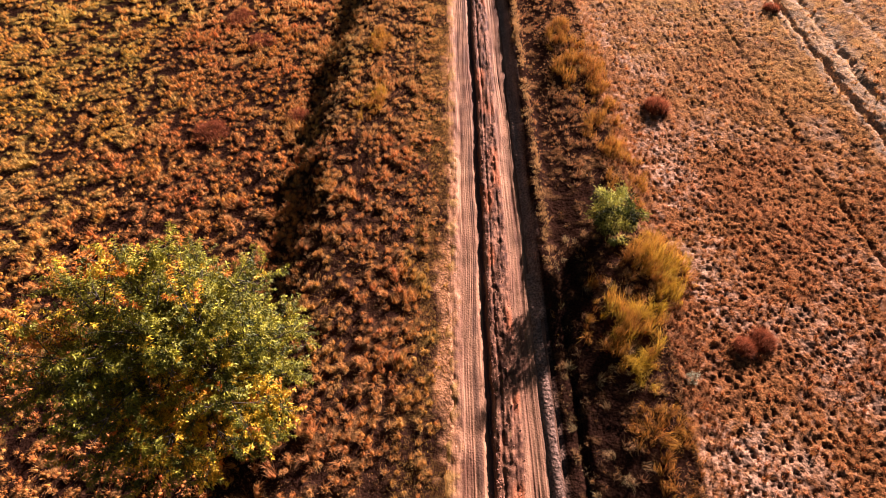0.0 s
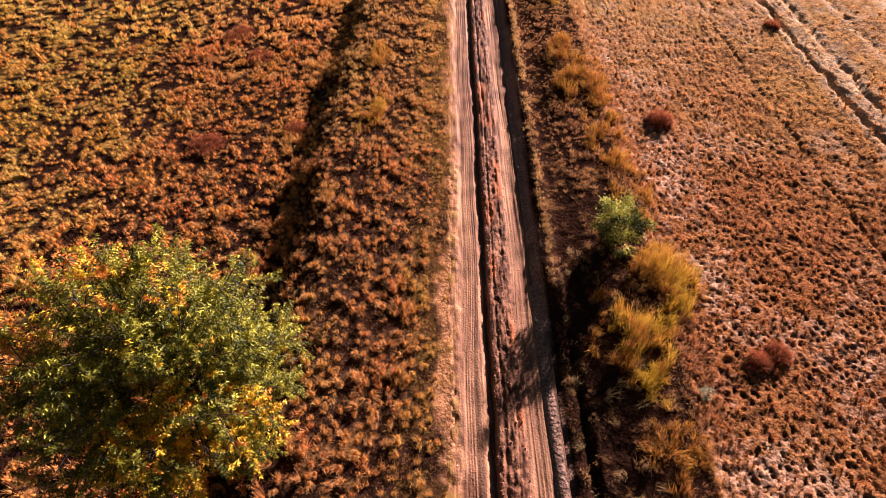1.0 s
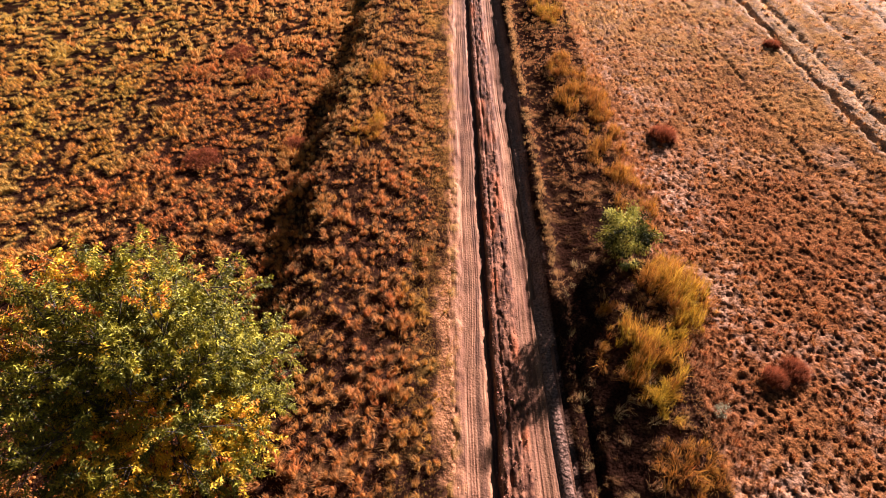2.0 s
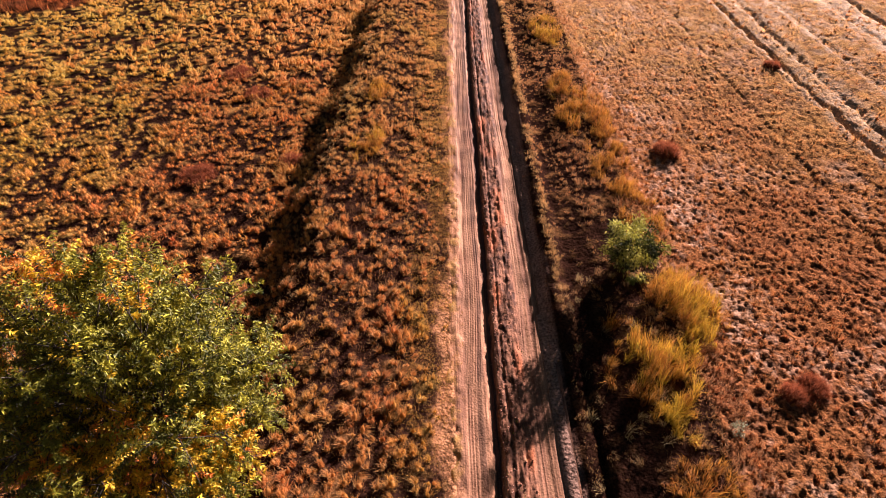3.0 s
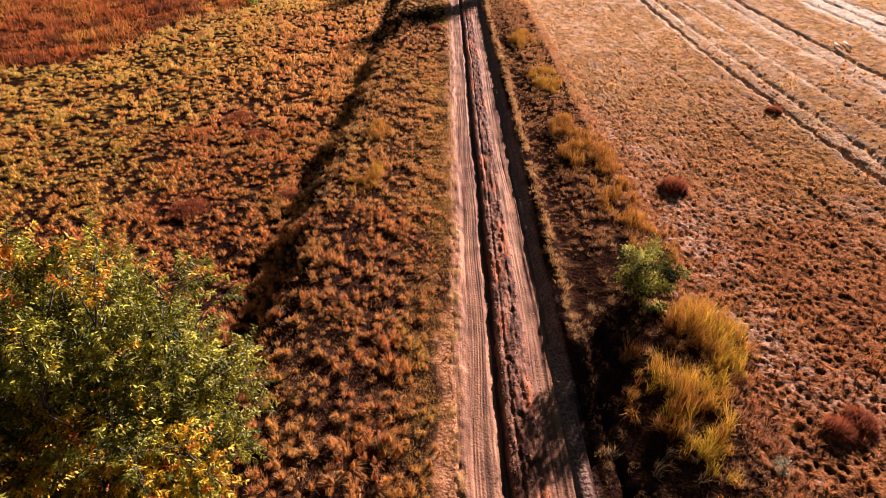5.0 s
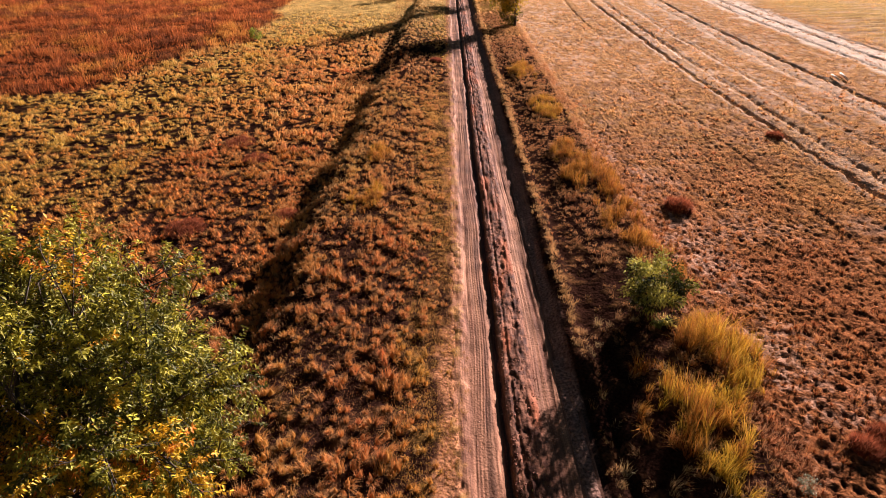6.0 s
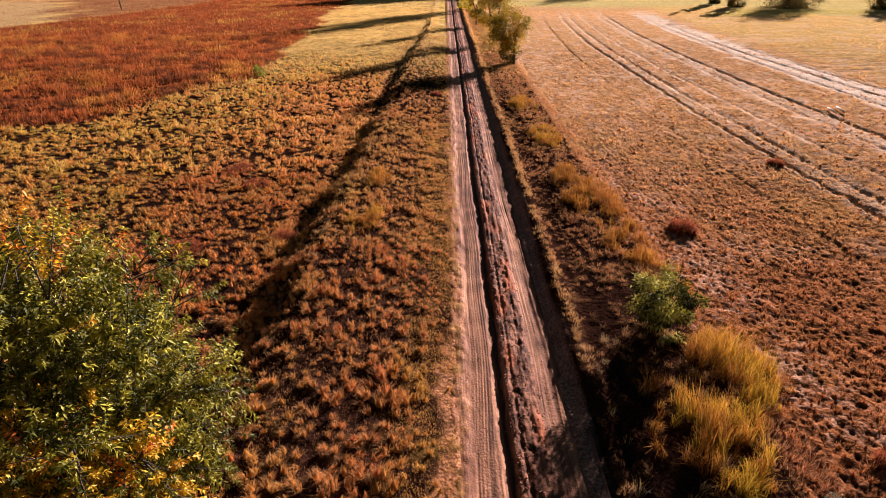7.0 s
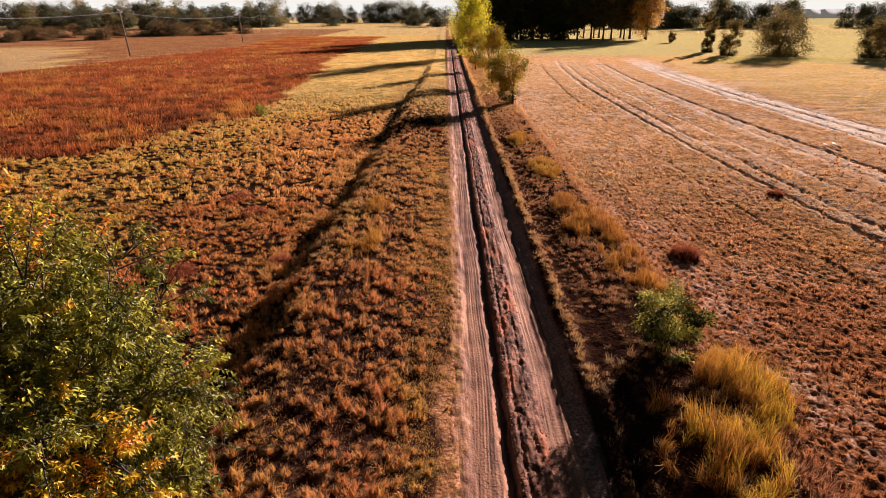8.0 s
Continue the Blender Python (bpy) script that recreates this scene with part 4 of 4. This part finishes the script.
# the large tree beside the bank: long limbs, thin twigs and drooping narrow leaves, some already yellow and red
def unit(v):
    return v / (np.linalg.norm(v, axis=1, keepdims=True) + 1e-9)


def fork_out(root, way, length, count, low, high, loose, lift, rng):
    """Side shoots: count of them along each straight parent, leaning out from it."""
    n = len(root)
    at = rng.uniform(low, high, (n, count))
    start = (root[:, None] + way[:, None] * (length[:, None] * at)[..., None]).reshape(-1, 3)
    heading = unit(np.repeat(way, count, 0) + directions(n * count, rng) * loose + np.array([0, 0, lift]))
    return start, heading


def thin_shoots(name, root, way, length, thick, parent):
    """One mesh of thin three-sided tapering shoots with a slight sag."""
    n = len(root)
    side = unit(np.cross(way, np.array([0.3, 0.2, 1.0])))
    other = np.cross(way, side)
    rings = []
    for k, (s, r) in enumerate(((0, 1.0), (0.55, 0.65), (1.0, 0.25))):
        middle = root + way * (length * s)[:, None] - np.array([0, 0, 0.06]) * (s * s * length)[:, None]
        for q in range(3):
            rings.append(middle + (side * math.cos(q * math.tau / 3) + other * math.sin(q * math.tau / 3)) * thick * r)
    verts = np.stack(rings, 1).reshape(-1, 3)
    quads = np.array([[k * 3 + q, k * 3 + (q + 1) % 3, k * 3 + 3 + (q + 1) % 3, k * 3 + 3 + q] for k in range(2) for q in range(3)])
    loops = (np.arange(n)[:, None] * 9 + quads.ravel()[None]).ravel()
    return under(sheet(name, verts, loops, np.full(n * 6, 4), None, M_BARK, True), parent)


rng = np.random.default_rng(11)
TREE = (-6.1, 6.4)
big = new("cherry_tree")
foot = float(land(*TREE))
MIDDLE, REACH = np.array([0.0, -0.4, 3.2 - foot]), np.array([3.45, 2.8, 3.1])
k = np.arange(52)
height = 1 - 1.93 * (k + 0.5) / 52
turn = k * 2.39996
flat = np.sqrt(1 - height**2)
ends = MIDDLE + np.stack([flat * np.cos(turn), flat * np.sin(turn), height], 1) * REACH * rng.uniform(0.72, 0.92, (52, 1))
lift = np.clip((ends[:, 2:] - 3.9) / 2.8, 0, 1)
ends[:, :2] = ends[:, :2] * (1 - 0.3 * lift) + np.array([0.15, 0.5]) * lift
limb_parts(big, (0, 0, 0), [tuple(e) for e in ends[::3]], 0.12, rng)
root = np.repeat(np.array([[0.0, 0.0, 1.5]]), 52, 0) + np.array([0, 0, 1.0]) * rng.uniform(0, 1.6, (52, 1))
way = unit(ends - root)
length = np.linalg.norm(ends - root, axis=1)
thin_shoots("branch", root, way, length, 0.032, big)
side, side_way = fork_out(root, way, length, 14, 0.3, 1.0, 0.75, 0.12, rng)
side_length = rng.uniform(0.55, 1.15, len(side))
thin_shoots("branch", side, side_way, side_length, 0.014, big)
twig, twig_way = fork_out(side, side_way, side_length, 11, 0.2, 1.0, 0.85, 0.1, rng)
twig_length = rng.uniform(0.22, 0.5, len(twig))
end = twig + twig_way * twig_length[:, None]
keep = (np.linalg.norm((end - MIDDLE) / REACH, axis=1) < rng.uniform(0.9, 1.12, len(end))) & (end[:, 2] > 0.2)
twig, twig_way, twig_length, end = twig[keep], twig_way[keep], twig_length[keep], end[keep]
thin_shoots("spray", twig, twig_way, twig_length, 0.006, big)
n = len(twig)
chance = rng.random(n)
spot = rough(end[:, 0] * 1.0 + end[:, 2] * 0.7, end[:, 1], 0.8, 17)
front = (end[:, 2] < 4.4) & (end[:, 2] > 1.9) & (end[:, 1] < -0.75) & (end[:, 0] > -1.6)
crest = (end[:, 2] > 6.0) | ((end[:, 2] > 4.0) & (end[:, 0] < -1.5))
ripe = (front & (chance < 0.75 * ramp(spot, 0.3, 0.55))) | (crest & (chance < 0.9 * ramp(spot, 0.35, 0.6))) | (chance < 0.012)
tone = blend(np.broadcast_to((0.07, 0.076, 0.012), (n, 3)), (0.5, 0.43, 0.045), rng.random(n) ** 1.5)
autumn = blend(np.broadcast_to((0.74, 0.46, 0.035), (n, 3)), (0.66, 0.2, 0.03), ramp(rng.random(n) + 0.3 * crest, 0.72, 0.95))
tone = np.where(ripe[:, None], autumn, tone)
ats, ways, tones = [], [], []
around = rng.uniform(0, math.tau, n)
beside = unit(np.cross(twig_way, np.array([0.1, 0.2, 1.0])))
above = np.cross(beside, twig_way)
for k in range(19):
    along_twig = 0.2 + 0.8 * min(k, 15) / 15
    a = around + k * 2.4
    out = beside * np.cos(a)[:, None] + above * np.sin(a)[:, None]
    ats.append(twig + twig_way * (twig_length * along_twig)[:, None])
    ways.append(twig_way * 0.55 + out * 0.85 + np.array([0, 0, -0.55]) + directions(n, rng) * 0.2)
    tones.append(tone * rng.uniform(0.8, 1.2, (n, 1)))
crown = leaf_mesh("crown", np.concatenate(ats), np.concatenate(ways), rng.uniform(0.055, 0.1, n * 19), np.concatenate(tones), M_LEAF, 0.42, rng)
under(crown, big)
stand(big, *TREE)
tagged(big, "leafy green tree turning yellow and orange beside the bank", "tree")

# the green bush and the red-brown weeds on the right
GREENS = [(0.035, 0.04, 0.01), (0.11, 0.12, 0.022), (0.4, 0.37, 0.07), (0.85, 0.77, 0.2)]
stand(broadleaf("willow_bush", 1.75, 0.74, 60, 7500, 0.085, GREENS, "young pale green willow bush among tall grass", 21, 0.02, 0.025, M_WILLOW, slim=0.42, limbs=7, tag="bush", scatter_r=0.24), 5.6, 12.2)
stand(broadleaf("sage_plant", 0.3, 0.16, 10, 260, 0.05, [(0.3, 0.32, 0.2), (0.4, 0.4, 0.26)], "small grey-green plant on the sandy edge of the field", 22, 0.0, 0.006, M_WILLOW, slim=0.4, limbs=4, tag="plant", scatter_r=0.4), 6.9, 6.85)


def dry_bush(x, y, tall, wide, seed, tint, label):
    rng = np.random.default_rng(seed)
    n = int(40 + 50 * wide)
    a, r = rng.uniform(0, math.tau, n), np.sqrt(rng.random(n)) * wide * 0.5
    ob = tufts("dry_bush", x + r * np.cos(a), y + r * np.sin(a), 36, tall * (1.1 - 0.8 * r / wide), 0.1, 0.0042, 0.7, np.asarray(tint) * rng.uniform(0.7, 1.3, (n, 1)), rng=rng, core=0.5, bleached=0.0)
    return tagged(ob, label, "bush", "dry weed bushes", "stuff")


BROWN = (0.33, 0.1, 0.045)
for k, (x, y, tall, wide) in enumerate([(8.9, 19.0, 0.55, 0.9), (8.7, 7.9, 0.36, 0.5), (9.35, 8.15, 0.38, 0.65), (16.6, 26.9, 0.35, 0.7), (-5.9, 18.9, 0.28, 0.9), (-8.5, 24.5, 0.25, 1.2), (-9.3, 18.0, 0.28, 1.4), (-9.9, 26.6, 0.28, 1.5)]):
    dry_bush(x, y, tall, wide, 300 + k, BROWN, "dry red-brown weed bush in the field")
# a bush under the small tree's shadow, the shade put into its near-black colour
dry_bush(-0.9, 44.6, 0.6, 1.2, 320, (0.05, 0.026, 0.02), "low bush at the edge of the track, coloured dark for tree shade")
dry_bush(-0.3, 41.6, 0.4, 0.8, 321, (0.3, 0.09, 0.045), "dry red-brown weed bush at the edge of the track")

# the row of trees along the track
LIME = [(0.46, 0.43, 0.025), (0.30, 0.30, 0.02), (0.6, 0.48, 0.028)]
OLIVE = [(0.34, 0.24, 0.02), (0.19, 0.16, 0.018), (0.5, 0.32, 0.025)]
stand(broadleaf("small_tree", 4.9, 1.75, 70, 11000, 0.14, OLIVE, "small olive-yellow tree leaning over the verge", 31, 0.27, 0.13, M_FAR_LEAF, limbs=6, skew=(-0.6, 0)), 6.9, 55.1)
stand(broadleaf("small_tree", 6.4, 1.5, 60, 6500, 0.17, OLIVE, "olive-yellow tree in the row along the track", 37, 0.1, 0.12, M_FAR_LEAF), 5.6, 92.0)
stand(broadleaf("small_tree", 6.8, 1.8, 70, 9000, 0.17, OLIVE, "olive-yellow tree in the row along the track", 32, 0.15, 0.14, M_FAR_LEAF), 6.5, 73.0)
stand(broadleaf("lime_tree", 13.5, 3.7, 110, 12000, 0.32, LIME, "tall bright yellow-green tree beside the track", 33, 0.06, 0.24, M_LIME), 6.2, 123.0)
stand(broadleaf("bush", 1.8, 0.9, 60, 2600, 0.13, [(0.1, 0.08, 0.012), (0.2, 0.15, 0.018)], "low bush at the foot of the tree", 35, 0.05, 0.03, tag="bush"), 6.3, 55.4)

stand(broadleaf("bush", 0.9, 0.55, 40, 1200, 0.09, [(0.16, 0.2, 0.025), (0.28, 0.3, 0.035)], "small fresh green bush at the edge of the red weeds", 36, 0.0, 0.02, M_LIME, tag="bush"), -16.0, 52.0)

# woodland on the right, seen against the light
DARK = [(0.05, 0.055, 0.018), (0.075, 0.075, 0.022), (0.10, 0.08, 0.025)]
AMBER = [(0.5, 0.26, 0.06), (0.32, 0.18, 0.05)]
tall_oak = broadleaf("oak_tree", 21.0, 5.4, 46, 4800, 0.85, DARK, "tall dark woodland tree against the light", 41, 0.09, 0.4, group="woodland trees", limbs=6)
lean_oak = broadleaf("oak_tree", 20.0, 3.4, 40, 4400, 0.75, [(0.10, 0.08, 0.03), (0.16, 0.11, 0.04)], "tall dark woodland tree against the light", 42, 0.1, 0.35, group="woodland trees", limbs=5)
stand(tall_oak, 16.0, 204.0)
stand(lean_oak, 10.5, 197.0)
rng = np.random.default_rng(43)
for k in range(32):
    x, y = 13 + (k % 16) * 4.1 + rng.uniform(-1.5, 1.5), 205 + (k % 16) * 1.2 + (k // 16) * 14 + rng.uniform(-4, 4)
    s = rng.uniform(0.85, 1.15)
    copy_thing(lean_oak if k % 16 > 8 or k % 5 == 0 else tall_oak, pose(x, y, float(land(x, y)), 0, 0, rng.uniform(0, 360)) @ Matrix.Diagonal((s, s, s, 1)))
stand(broadleaf("birch_tree", 22.0, 5.4, 110, 8000, 0.55, AMBER, "amber-leaved birch at the edge of the wood", 44, 0.1, 0.24, M_LIME), 73.5, 214.0)

# bushy trees in the bright meadow
MID = [(0.12, 0.1, 0.03), (0.18, 0.135, 0.04), (0.3, 0.2, 0.055)]
stand(broadleaf("hawthorn_bush", 9.6, 4.3, 110, 16000, 0.32, MID, "broad round dark bush tree in the meadow", 51, 0.0, 0.3, skirt=0.12), 74.0, 130.0)
stand(broadleaf("slender_tree", 9.0, 1.2, 70, 8000, 0.28, MID, "slender dark young tree in the meadow", 52, 0.0, 0.14, skirt=0.18), 64.0, 143.0)
stand(broadleaf("slender_tree", 7.6, 1.7, 70, 8000, 0.28, MID, "slender brownish young tree in the meadow", 53, 0.0, 0.14, skirt=0.15), 63.6, 131.0)
stand(broadleaf("shrub", 3.2, 0.9, 40, 900, 0.45, MID, "small upright shrub in the meadow", 54, 0.05, 0.06, tag="bush"), 74.2, 192.0)
stand(broadleaf("slender_tree", 8.0, 2.2, 70, 8000, 0.31, MID, "dark young tree beside the meadow ditch", 55, 0.02, 0.16, skirt=0.15), 89.6, 124.0)
stand(broadleaf("slender_tree", 9.5, 2.4, 70, 8000, 0.31, MID, "dark young tree beside the meadow ditch", 56, 0.02, 0.16, skirt=0.15), 94.4, 126.0)

# far tree lines
far_a = broadleaf("field_tree", 15.0, 7.2, 34, 5200, 0.8, [(0.085, 0.085, 0.045), (0.12, 0.105, 0.05)], "broad dark tree in the distant row", 61, 0.0, 0.4, group="distant trees", scatter_r=0.46, skirt=0.14, fray=0.0)
far_b = broadleaf("field_tree", 13.0, 6.0, 30, 4600, 0.78, [(0.08, 0.085, 0.045), (0.11, 0.1, 0.05)], "broad dark tree in the distant row", 62, 0.0, 0.35, group="distant trees", scatter_r=0.46, skirt=0.14, fray=0.0)
far_c = broadleaf("field_tree", 13.0, 6.0, 30, 4600, 0.78, [(0.2, 0.13, 0.05), (0.16, 0.14, 0.045)], "olive-brown tree in the distant row", 65, 0.0, 0.35, M_LIME, group="distant trees", scatter_r=0.46, skirt=0.14, fray=0.0)
stand(far_c, -116.0, 438.0, 0, 1.25)
stand(far_a, 150.0, 392.0)
stand(far_b, 284.0, 424.0)
spots = [(122 + 10 * k, 404 + 5 * (k % 3), 1.0 + 0.1 * (k % 4)) for k in range(12)] + [(227, 398, 1.3)]
spots += [(279 + 12 * k, 406 + 6 * (k % 2), 1.0 + 0.12 * (k % 3)) for k in range(8)]
spots += [(-300 + 8.2 * k, 398 + 22 * (k % 3), 0.74 + 0.1 * (k % 4) + 0.006 * k) for k in range(23)]
spots += [(-275 + 12 * k, 345 + 14 * (k % 3), 0.5 + 0.12 * (k % 3)) for k in range(13)]
spots += [(-340 + 15 * k, 475 + 12 * (k % 3), 0.9 + 0.09 * (k % 4)) for k in range(14)]
spots += [(-170 + 13 * k, 640 + 8 * (k % 4), 1.0 + 0.12 * (k % 5)) for k in range(13)]
spots += [(-80, 466, 0.95), (-30, 555, 0.5), (-26, 660, 1.0), (-16, 480, 0.9), (-6, 470, 1.0), (2, 440, 1.0)]
spots += [(60 + 16 * k, 640 + 10 * (k % 3), 1.1) for k in range(10)]
rng = np.random.default_rng(63)
for k, (x, y, s) in enumerate(spots):
    x, y, s = x + rng.uniform(-3, 3), y + rng.uniform(-4, 4), s * rng.uniform(0.9, 1.12)
    copy_thing((far_a, far_b, far_c)[(k * 7 % 5) % 3], pose(x, y, float(land(x, y)), 0, 0, rng.uniform(0, 360)) @ Matrix.Diagonal((s, s, s, 1)))
shrub = broadleaf("meadow_shrub", 4.6, 4.4, 9, 7500, 0.3, [(0.15, 0.09, 0.035), (0.08, 0.065, 0.025)], "rounded olive-brown shrub beyond the red field", 64, 0.0, 0.12, M_FAR_LEAF, group="shrubs", tag="bush", scatter_r=0.46, skirt=0.25, fray=0.05)
stand(shrub, -117.0, 211.0)
for k, (x, y, s) in enumerate([(-137, 194, 1.0), (-141, 207, 0.9), (-137, 212, 1.2), (-144, 232, 1.1), (-155, 264, 1.3), (-122, 214, 0.7), (-133, 250, 1.2), (-117, 250, 1.6), (-109, 250, 1.3), (-110, 264, 1.3), (-101, 263, 1.1), (-96, 262, 0.9), (-112, 315, 1.3), (-150, 200, 1.3), (-165, 215, 1.4), (-160, 235, 1.2), (-125, 268, 1.2), (-90, 285, 1.0)]):
    copy_thing(shrub, pose(x, y, float(land(x, y)), 0, 0, 47.0 * k) @ Matrix.Diagonal((s, s, s * 0.85, 1)))
# wooded rise on the skyline; pale colour and faint glow imitate haze
M_HILL, tree, shader = nodes_of("haze_glow_rise")
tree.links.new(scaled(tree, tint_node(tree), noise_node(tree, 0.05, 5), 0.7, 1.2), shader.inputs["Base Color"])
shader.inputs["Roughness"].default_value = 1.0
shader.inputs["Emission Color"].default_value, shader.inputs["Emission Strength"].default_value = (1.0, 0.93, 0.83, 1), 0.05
x = np.linspace(-1800, 2200, 900)
rise = 11 + 5 * rough(x, x * 0, 160.0, 95) + 2 * rough(x, x * 0, 22.0, 96) + 8 * ramp(x, 500, 900)
front = np.stack([x, 1500 + 40 * rough(x, x * 0, 60.0, 97), np.full_like(x, -1.0)], 1)
top = front + np.stack([0 * x, 60 + 0 * x, rise], 1)
back = front + np.stack([0 * x, 260 + 0 * x, 0 * x], 1)
verts = np.concatenate([front, top, back])
m = len(x)
a = np.arange(m - 1)
loops = np.concatenate([np.stack([a, a + 1, a + m + 1, a + m], 1), np.stack([a + m, a + m + 1, a + 2 * m + 1, a + 2 * m], 1)]).ravel()
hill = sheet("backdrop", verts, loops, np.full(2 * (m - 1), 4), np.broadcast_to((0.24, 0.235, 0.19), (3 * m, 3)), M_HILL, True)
tagged(hill, "low wooded rise along the skyline, glowing faintly for haze", "hills", kind="structure")

# glowing sheet added far behind the skyline to whiten the low sky
M_SKY_GLOW, tree, shader = nodes_of("sky_glow")
glow = tree.nodes.new("ShaderNodeEmission")
glow.inputs["Color"].default_value, glow.inputs["Strength"].default_value = (1.0, 0.97, 0.93, 1), 0.3
tree.links.new(glow.outputs[0], tree.nodes["Material Output"].inputs["Surface"])
a = np.radians(np.linspace(-65, 65, 60))
low = np.stack([3600 * np.sin(a), 3600 * np.cos(a), np.full_like(a, -20.0)], 1)
m = len(a)
k = np.arange(m - 1)
haze = sheet("sky_backdrop", np.concatenate([low, low + np.array([0, 0, 380.0])]), np.stack([k, k + 1, k + m + 1, k + m], 1).ravel(), np.full(m - 1, 4), None, M_SKY_GLOW, True)
tagged(haze, "glowing white sheet for the low sky", "sky", kind="structure")
# ---- poles, wires and small things ----
def utility_pole(x, y, tall, tilt):
    thing = new("utility_pole")
    bm = bmesh.new()
    tube(bm, [(0, 0, -0.4), (0, 0, tall * 0.5), (0, 0, tall)], [0.16, 0.14, 0.11], 10)
    part("shaft", bm, M_POLE, thing)
    bm = bmesh.new()
    tube(bm, [(-0.55, -0.13, tall - 0.35), (0.55, -0.13, tall - 0.35)], [0.06, 0.06], 6)
    part("cross_arm", bm, M_POLE, thing)
    for s in (-0.45, 0.45):
        bm = bmesh.new()
        tube(bm, [(s, -0.13, tall - 0.3), (s, -0.13, tall - 0.2), (s, -0.13, tall - 0.1)], [0.05, 0.07, 0.03], 8)
        part("insulator", bm, M_PLANK, thing, "pale ceramic insulator")
    thing.matrix_basis = pose(x, y, float(land(x, y)), 0, tilt, 0)
    return tagged(thing, "weathered wooden power pole at the red field", "utility pole", "power poles")


POLES = [(-65.9, 128.3, 8.9, -3.0), (-64.1, 198.2, 8.3, -1.5), (-84.0, 290.0, 8.5, 0.0), (-104.0, 420.0, 8.5, 0.0)]
for p in POLES:
    utility_pole(*p)
ends = [(-72.0, 58.0, 8.6)] + [(x + math.sin(radians(t)) * h, y, h - 0.45) for x, y, h, t in POLES]
for a, b in zip(ends, ends[1:]):
    for s in (-0.45, 0.45):
        bm = bmesh.new()
        line = [Vector(a).lerp(Vector(b), k / 14) + Vector((s, 0, -4 * 1.1 * (k / 14) * (1 - k / 14))) for k in range(15)]
        tube(bm, line, [0.013] * 15, 4)
        me = bpy.data.meshes.new("power_line")
        bm.to_mesh(me)
        bm.free()
        me.materials.append(M_WIRE)
        tagged(new("power_line", me), "thin pale sagging power line between poles", "cable", "power lines")


def plank(x, y, length, turn):
    bm = bmesh.new()
    tube(bm, [(-length / 2, 0, 0), (0, 0, 0.02), (length / 2, 0, 0)], [0.06, 0.065, 0.055], 9)
    me = bpy.data.meshes.new("log")
    bm.to_mesh(me)
    bm.free()
    me.materials.append(M_PLANK)
    ob = new("log", me)
    ob.matrix_basis = pose(x, y, float(land(x, y)) + 0.12, 0, 0, turn)
    return tagged(ob, "pale peeled log lying beside the field rut", "log", "logs in the field")


plank(26.1, 37.75, 1.5, 76)
plank(26.8, 37.95, 1.8, 72)


def crumbs(name, x, y, z, size, tint, material, label, category):
    """One mesh of small uneven lumps: an octahedron each, pulled out of shape."""
    n = len(x)
    corner = np.array([[1, 0, 0], [0, 1, 0], [-1, 0, 0], [0, -1, 0], [0, 0, 1], [0, 0, -1.0]])
    shape = corner[None] * RNG.uniform(0.6, 1.3, (n, 6, 1)) + RNG.normal(0, 0.15, (n, 6, 3))
    turn = RNG.uniform(0, math.tau, n)
    c, s = np.cos(turn)[:, None], np.sin(turn)[:, None]
    shape = np.stack([shape[..., 0] * c - shape[..., 1] * s, shape[..., 0] * s + shape[..., 1] * c, shape[..., 2] * 0.7], -1) * size[:, None, None]
    verts = (np.stack([x, y, z + size * 0.25], -1)[:, None] + shape).reshape(-1, 3)
    faces = np.array([[0, 1, 4], [1, 2, 4], [2, 3, 4], [3, 0, 4], [1, 0, 5], [2, 1, 5], [3, 2, 5], [0, 3, 5]]).ravel()
    loops = (np.arange(n)[:, None] * 6 + faces[None]).ravel()
    tints = np.repeat(np.asarray(tint) * RNG.uniform(0.7, 1.3, (n, 1)), 6, 0)
    return tagged(sheet(name, verts, loops, np.full(n * 8, 3), tints, material), label, category, kind="stuff")


# loose crumbs of earth on the middle strip and along the sharp inner edge of the rut
y = RNG.uniform(2, 42, 2600)
u = np.where(RNG.random(2600) < 0.5, RNG.normal(1.39, 0.04, 2600), RNG.uniform(1.36, 2.1, 2600))
crumbs("earth_crumbs", u + 0.0125 * (y - 8), y, road_height(u, y), RNG.uniform(0.007, 0.018, 2600) * RNG.choice([1.0, 1.0, 1.8], 2600), (0.34, 0.16, 0.11), M_CLOD, "reddish crumbs of earth on the middle of the track", "earth")
y = RNG.uniform(-5, 34, 800)
u = RNG.uniform(0.2, 2.9, 800)
crumbs("pebbles", u + 0.0125 * (y - 8), y, road_height(u, y), RNG.uniform(0.006, 0.02, 800), (0.42, 0.27, 0.2), M_CLOD, "small pebbles and bits of dry earth on the track", "pebbles")
# clods thrown up beside the ruts of the field
y = RNG.uniform(12, 75, 1800)
k = RNG.integers(1, len(FIELD_RUTS), 1800)
place = np.array([p for p, _ in FIELD_RUTS])[k]
x = place + rut_line(y) + RNG.normal(0, 1, 1800) * 0.3
crumbs("field_clods", x, y, land(x, y), RNG.uniform(0.02, 0.065, 1800), (0.4, 0.24, 0.16), M_CLOD, "broken clods of earth beside the field ruts", "earth")
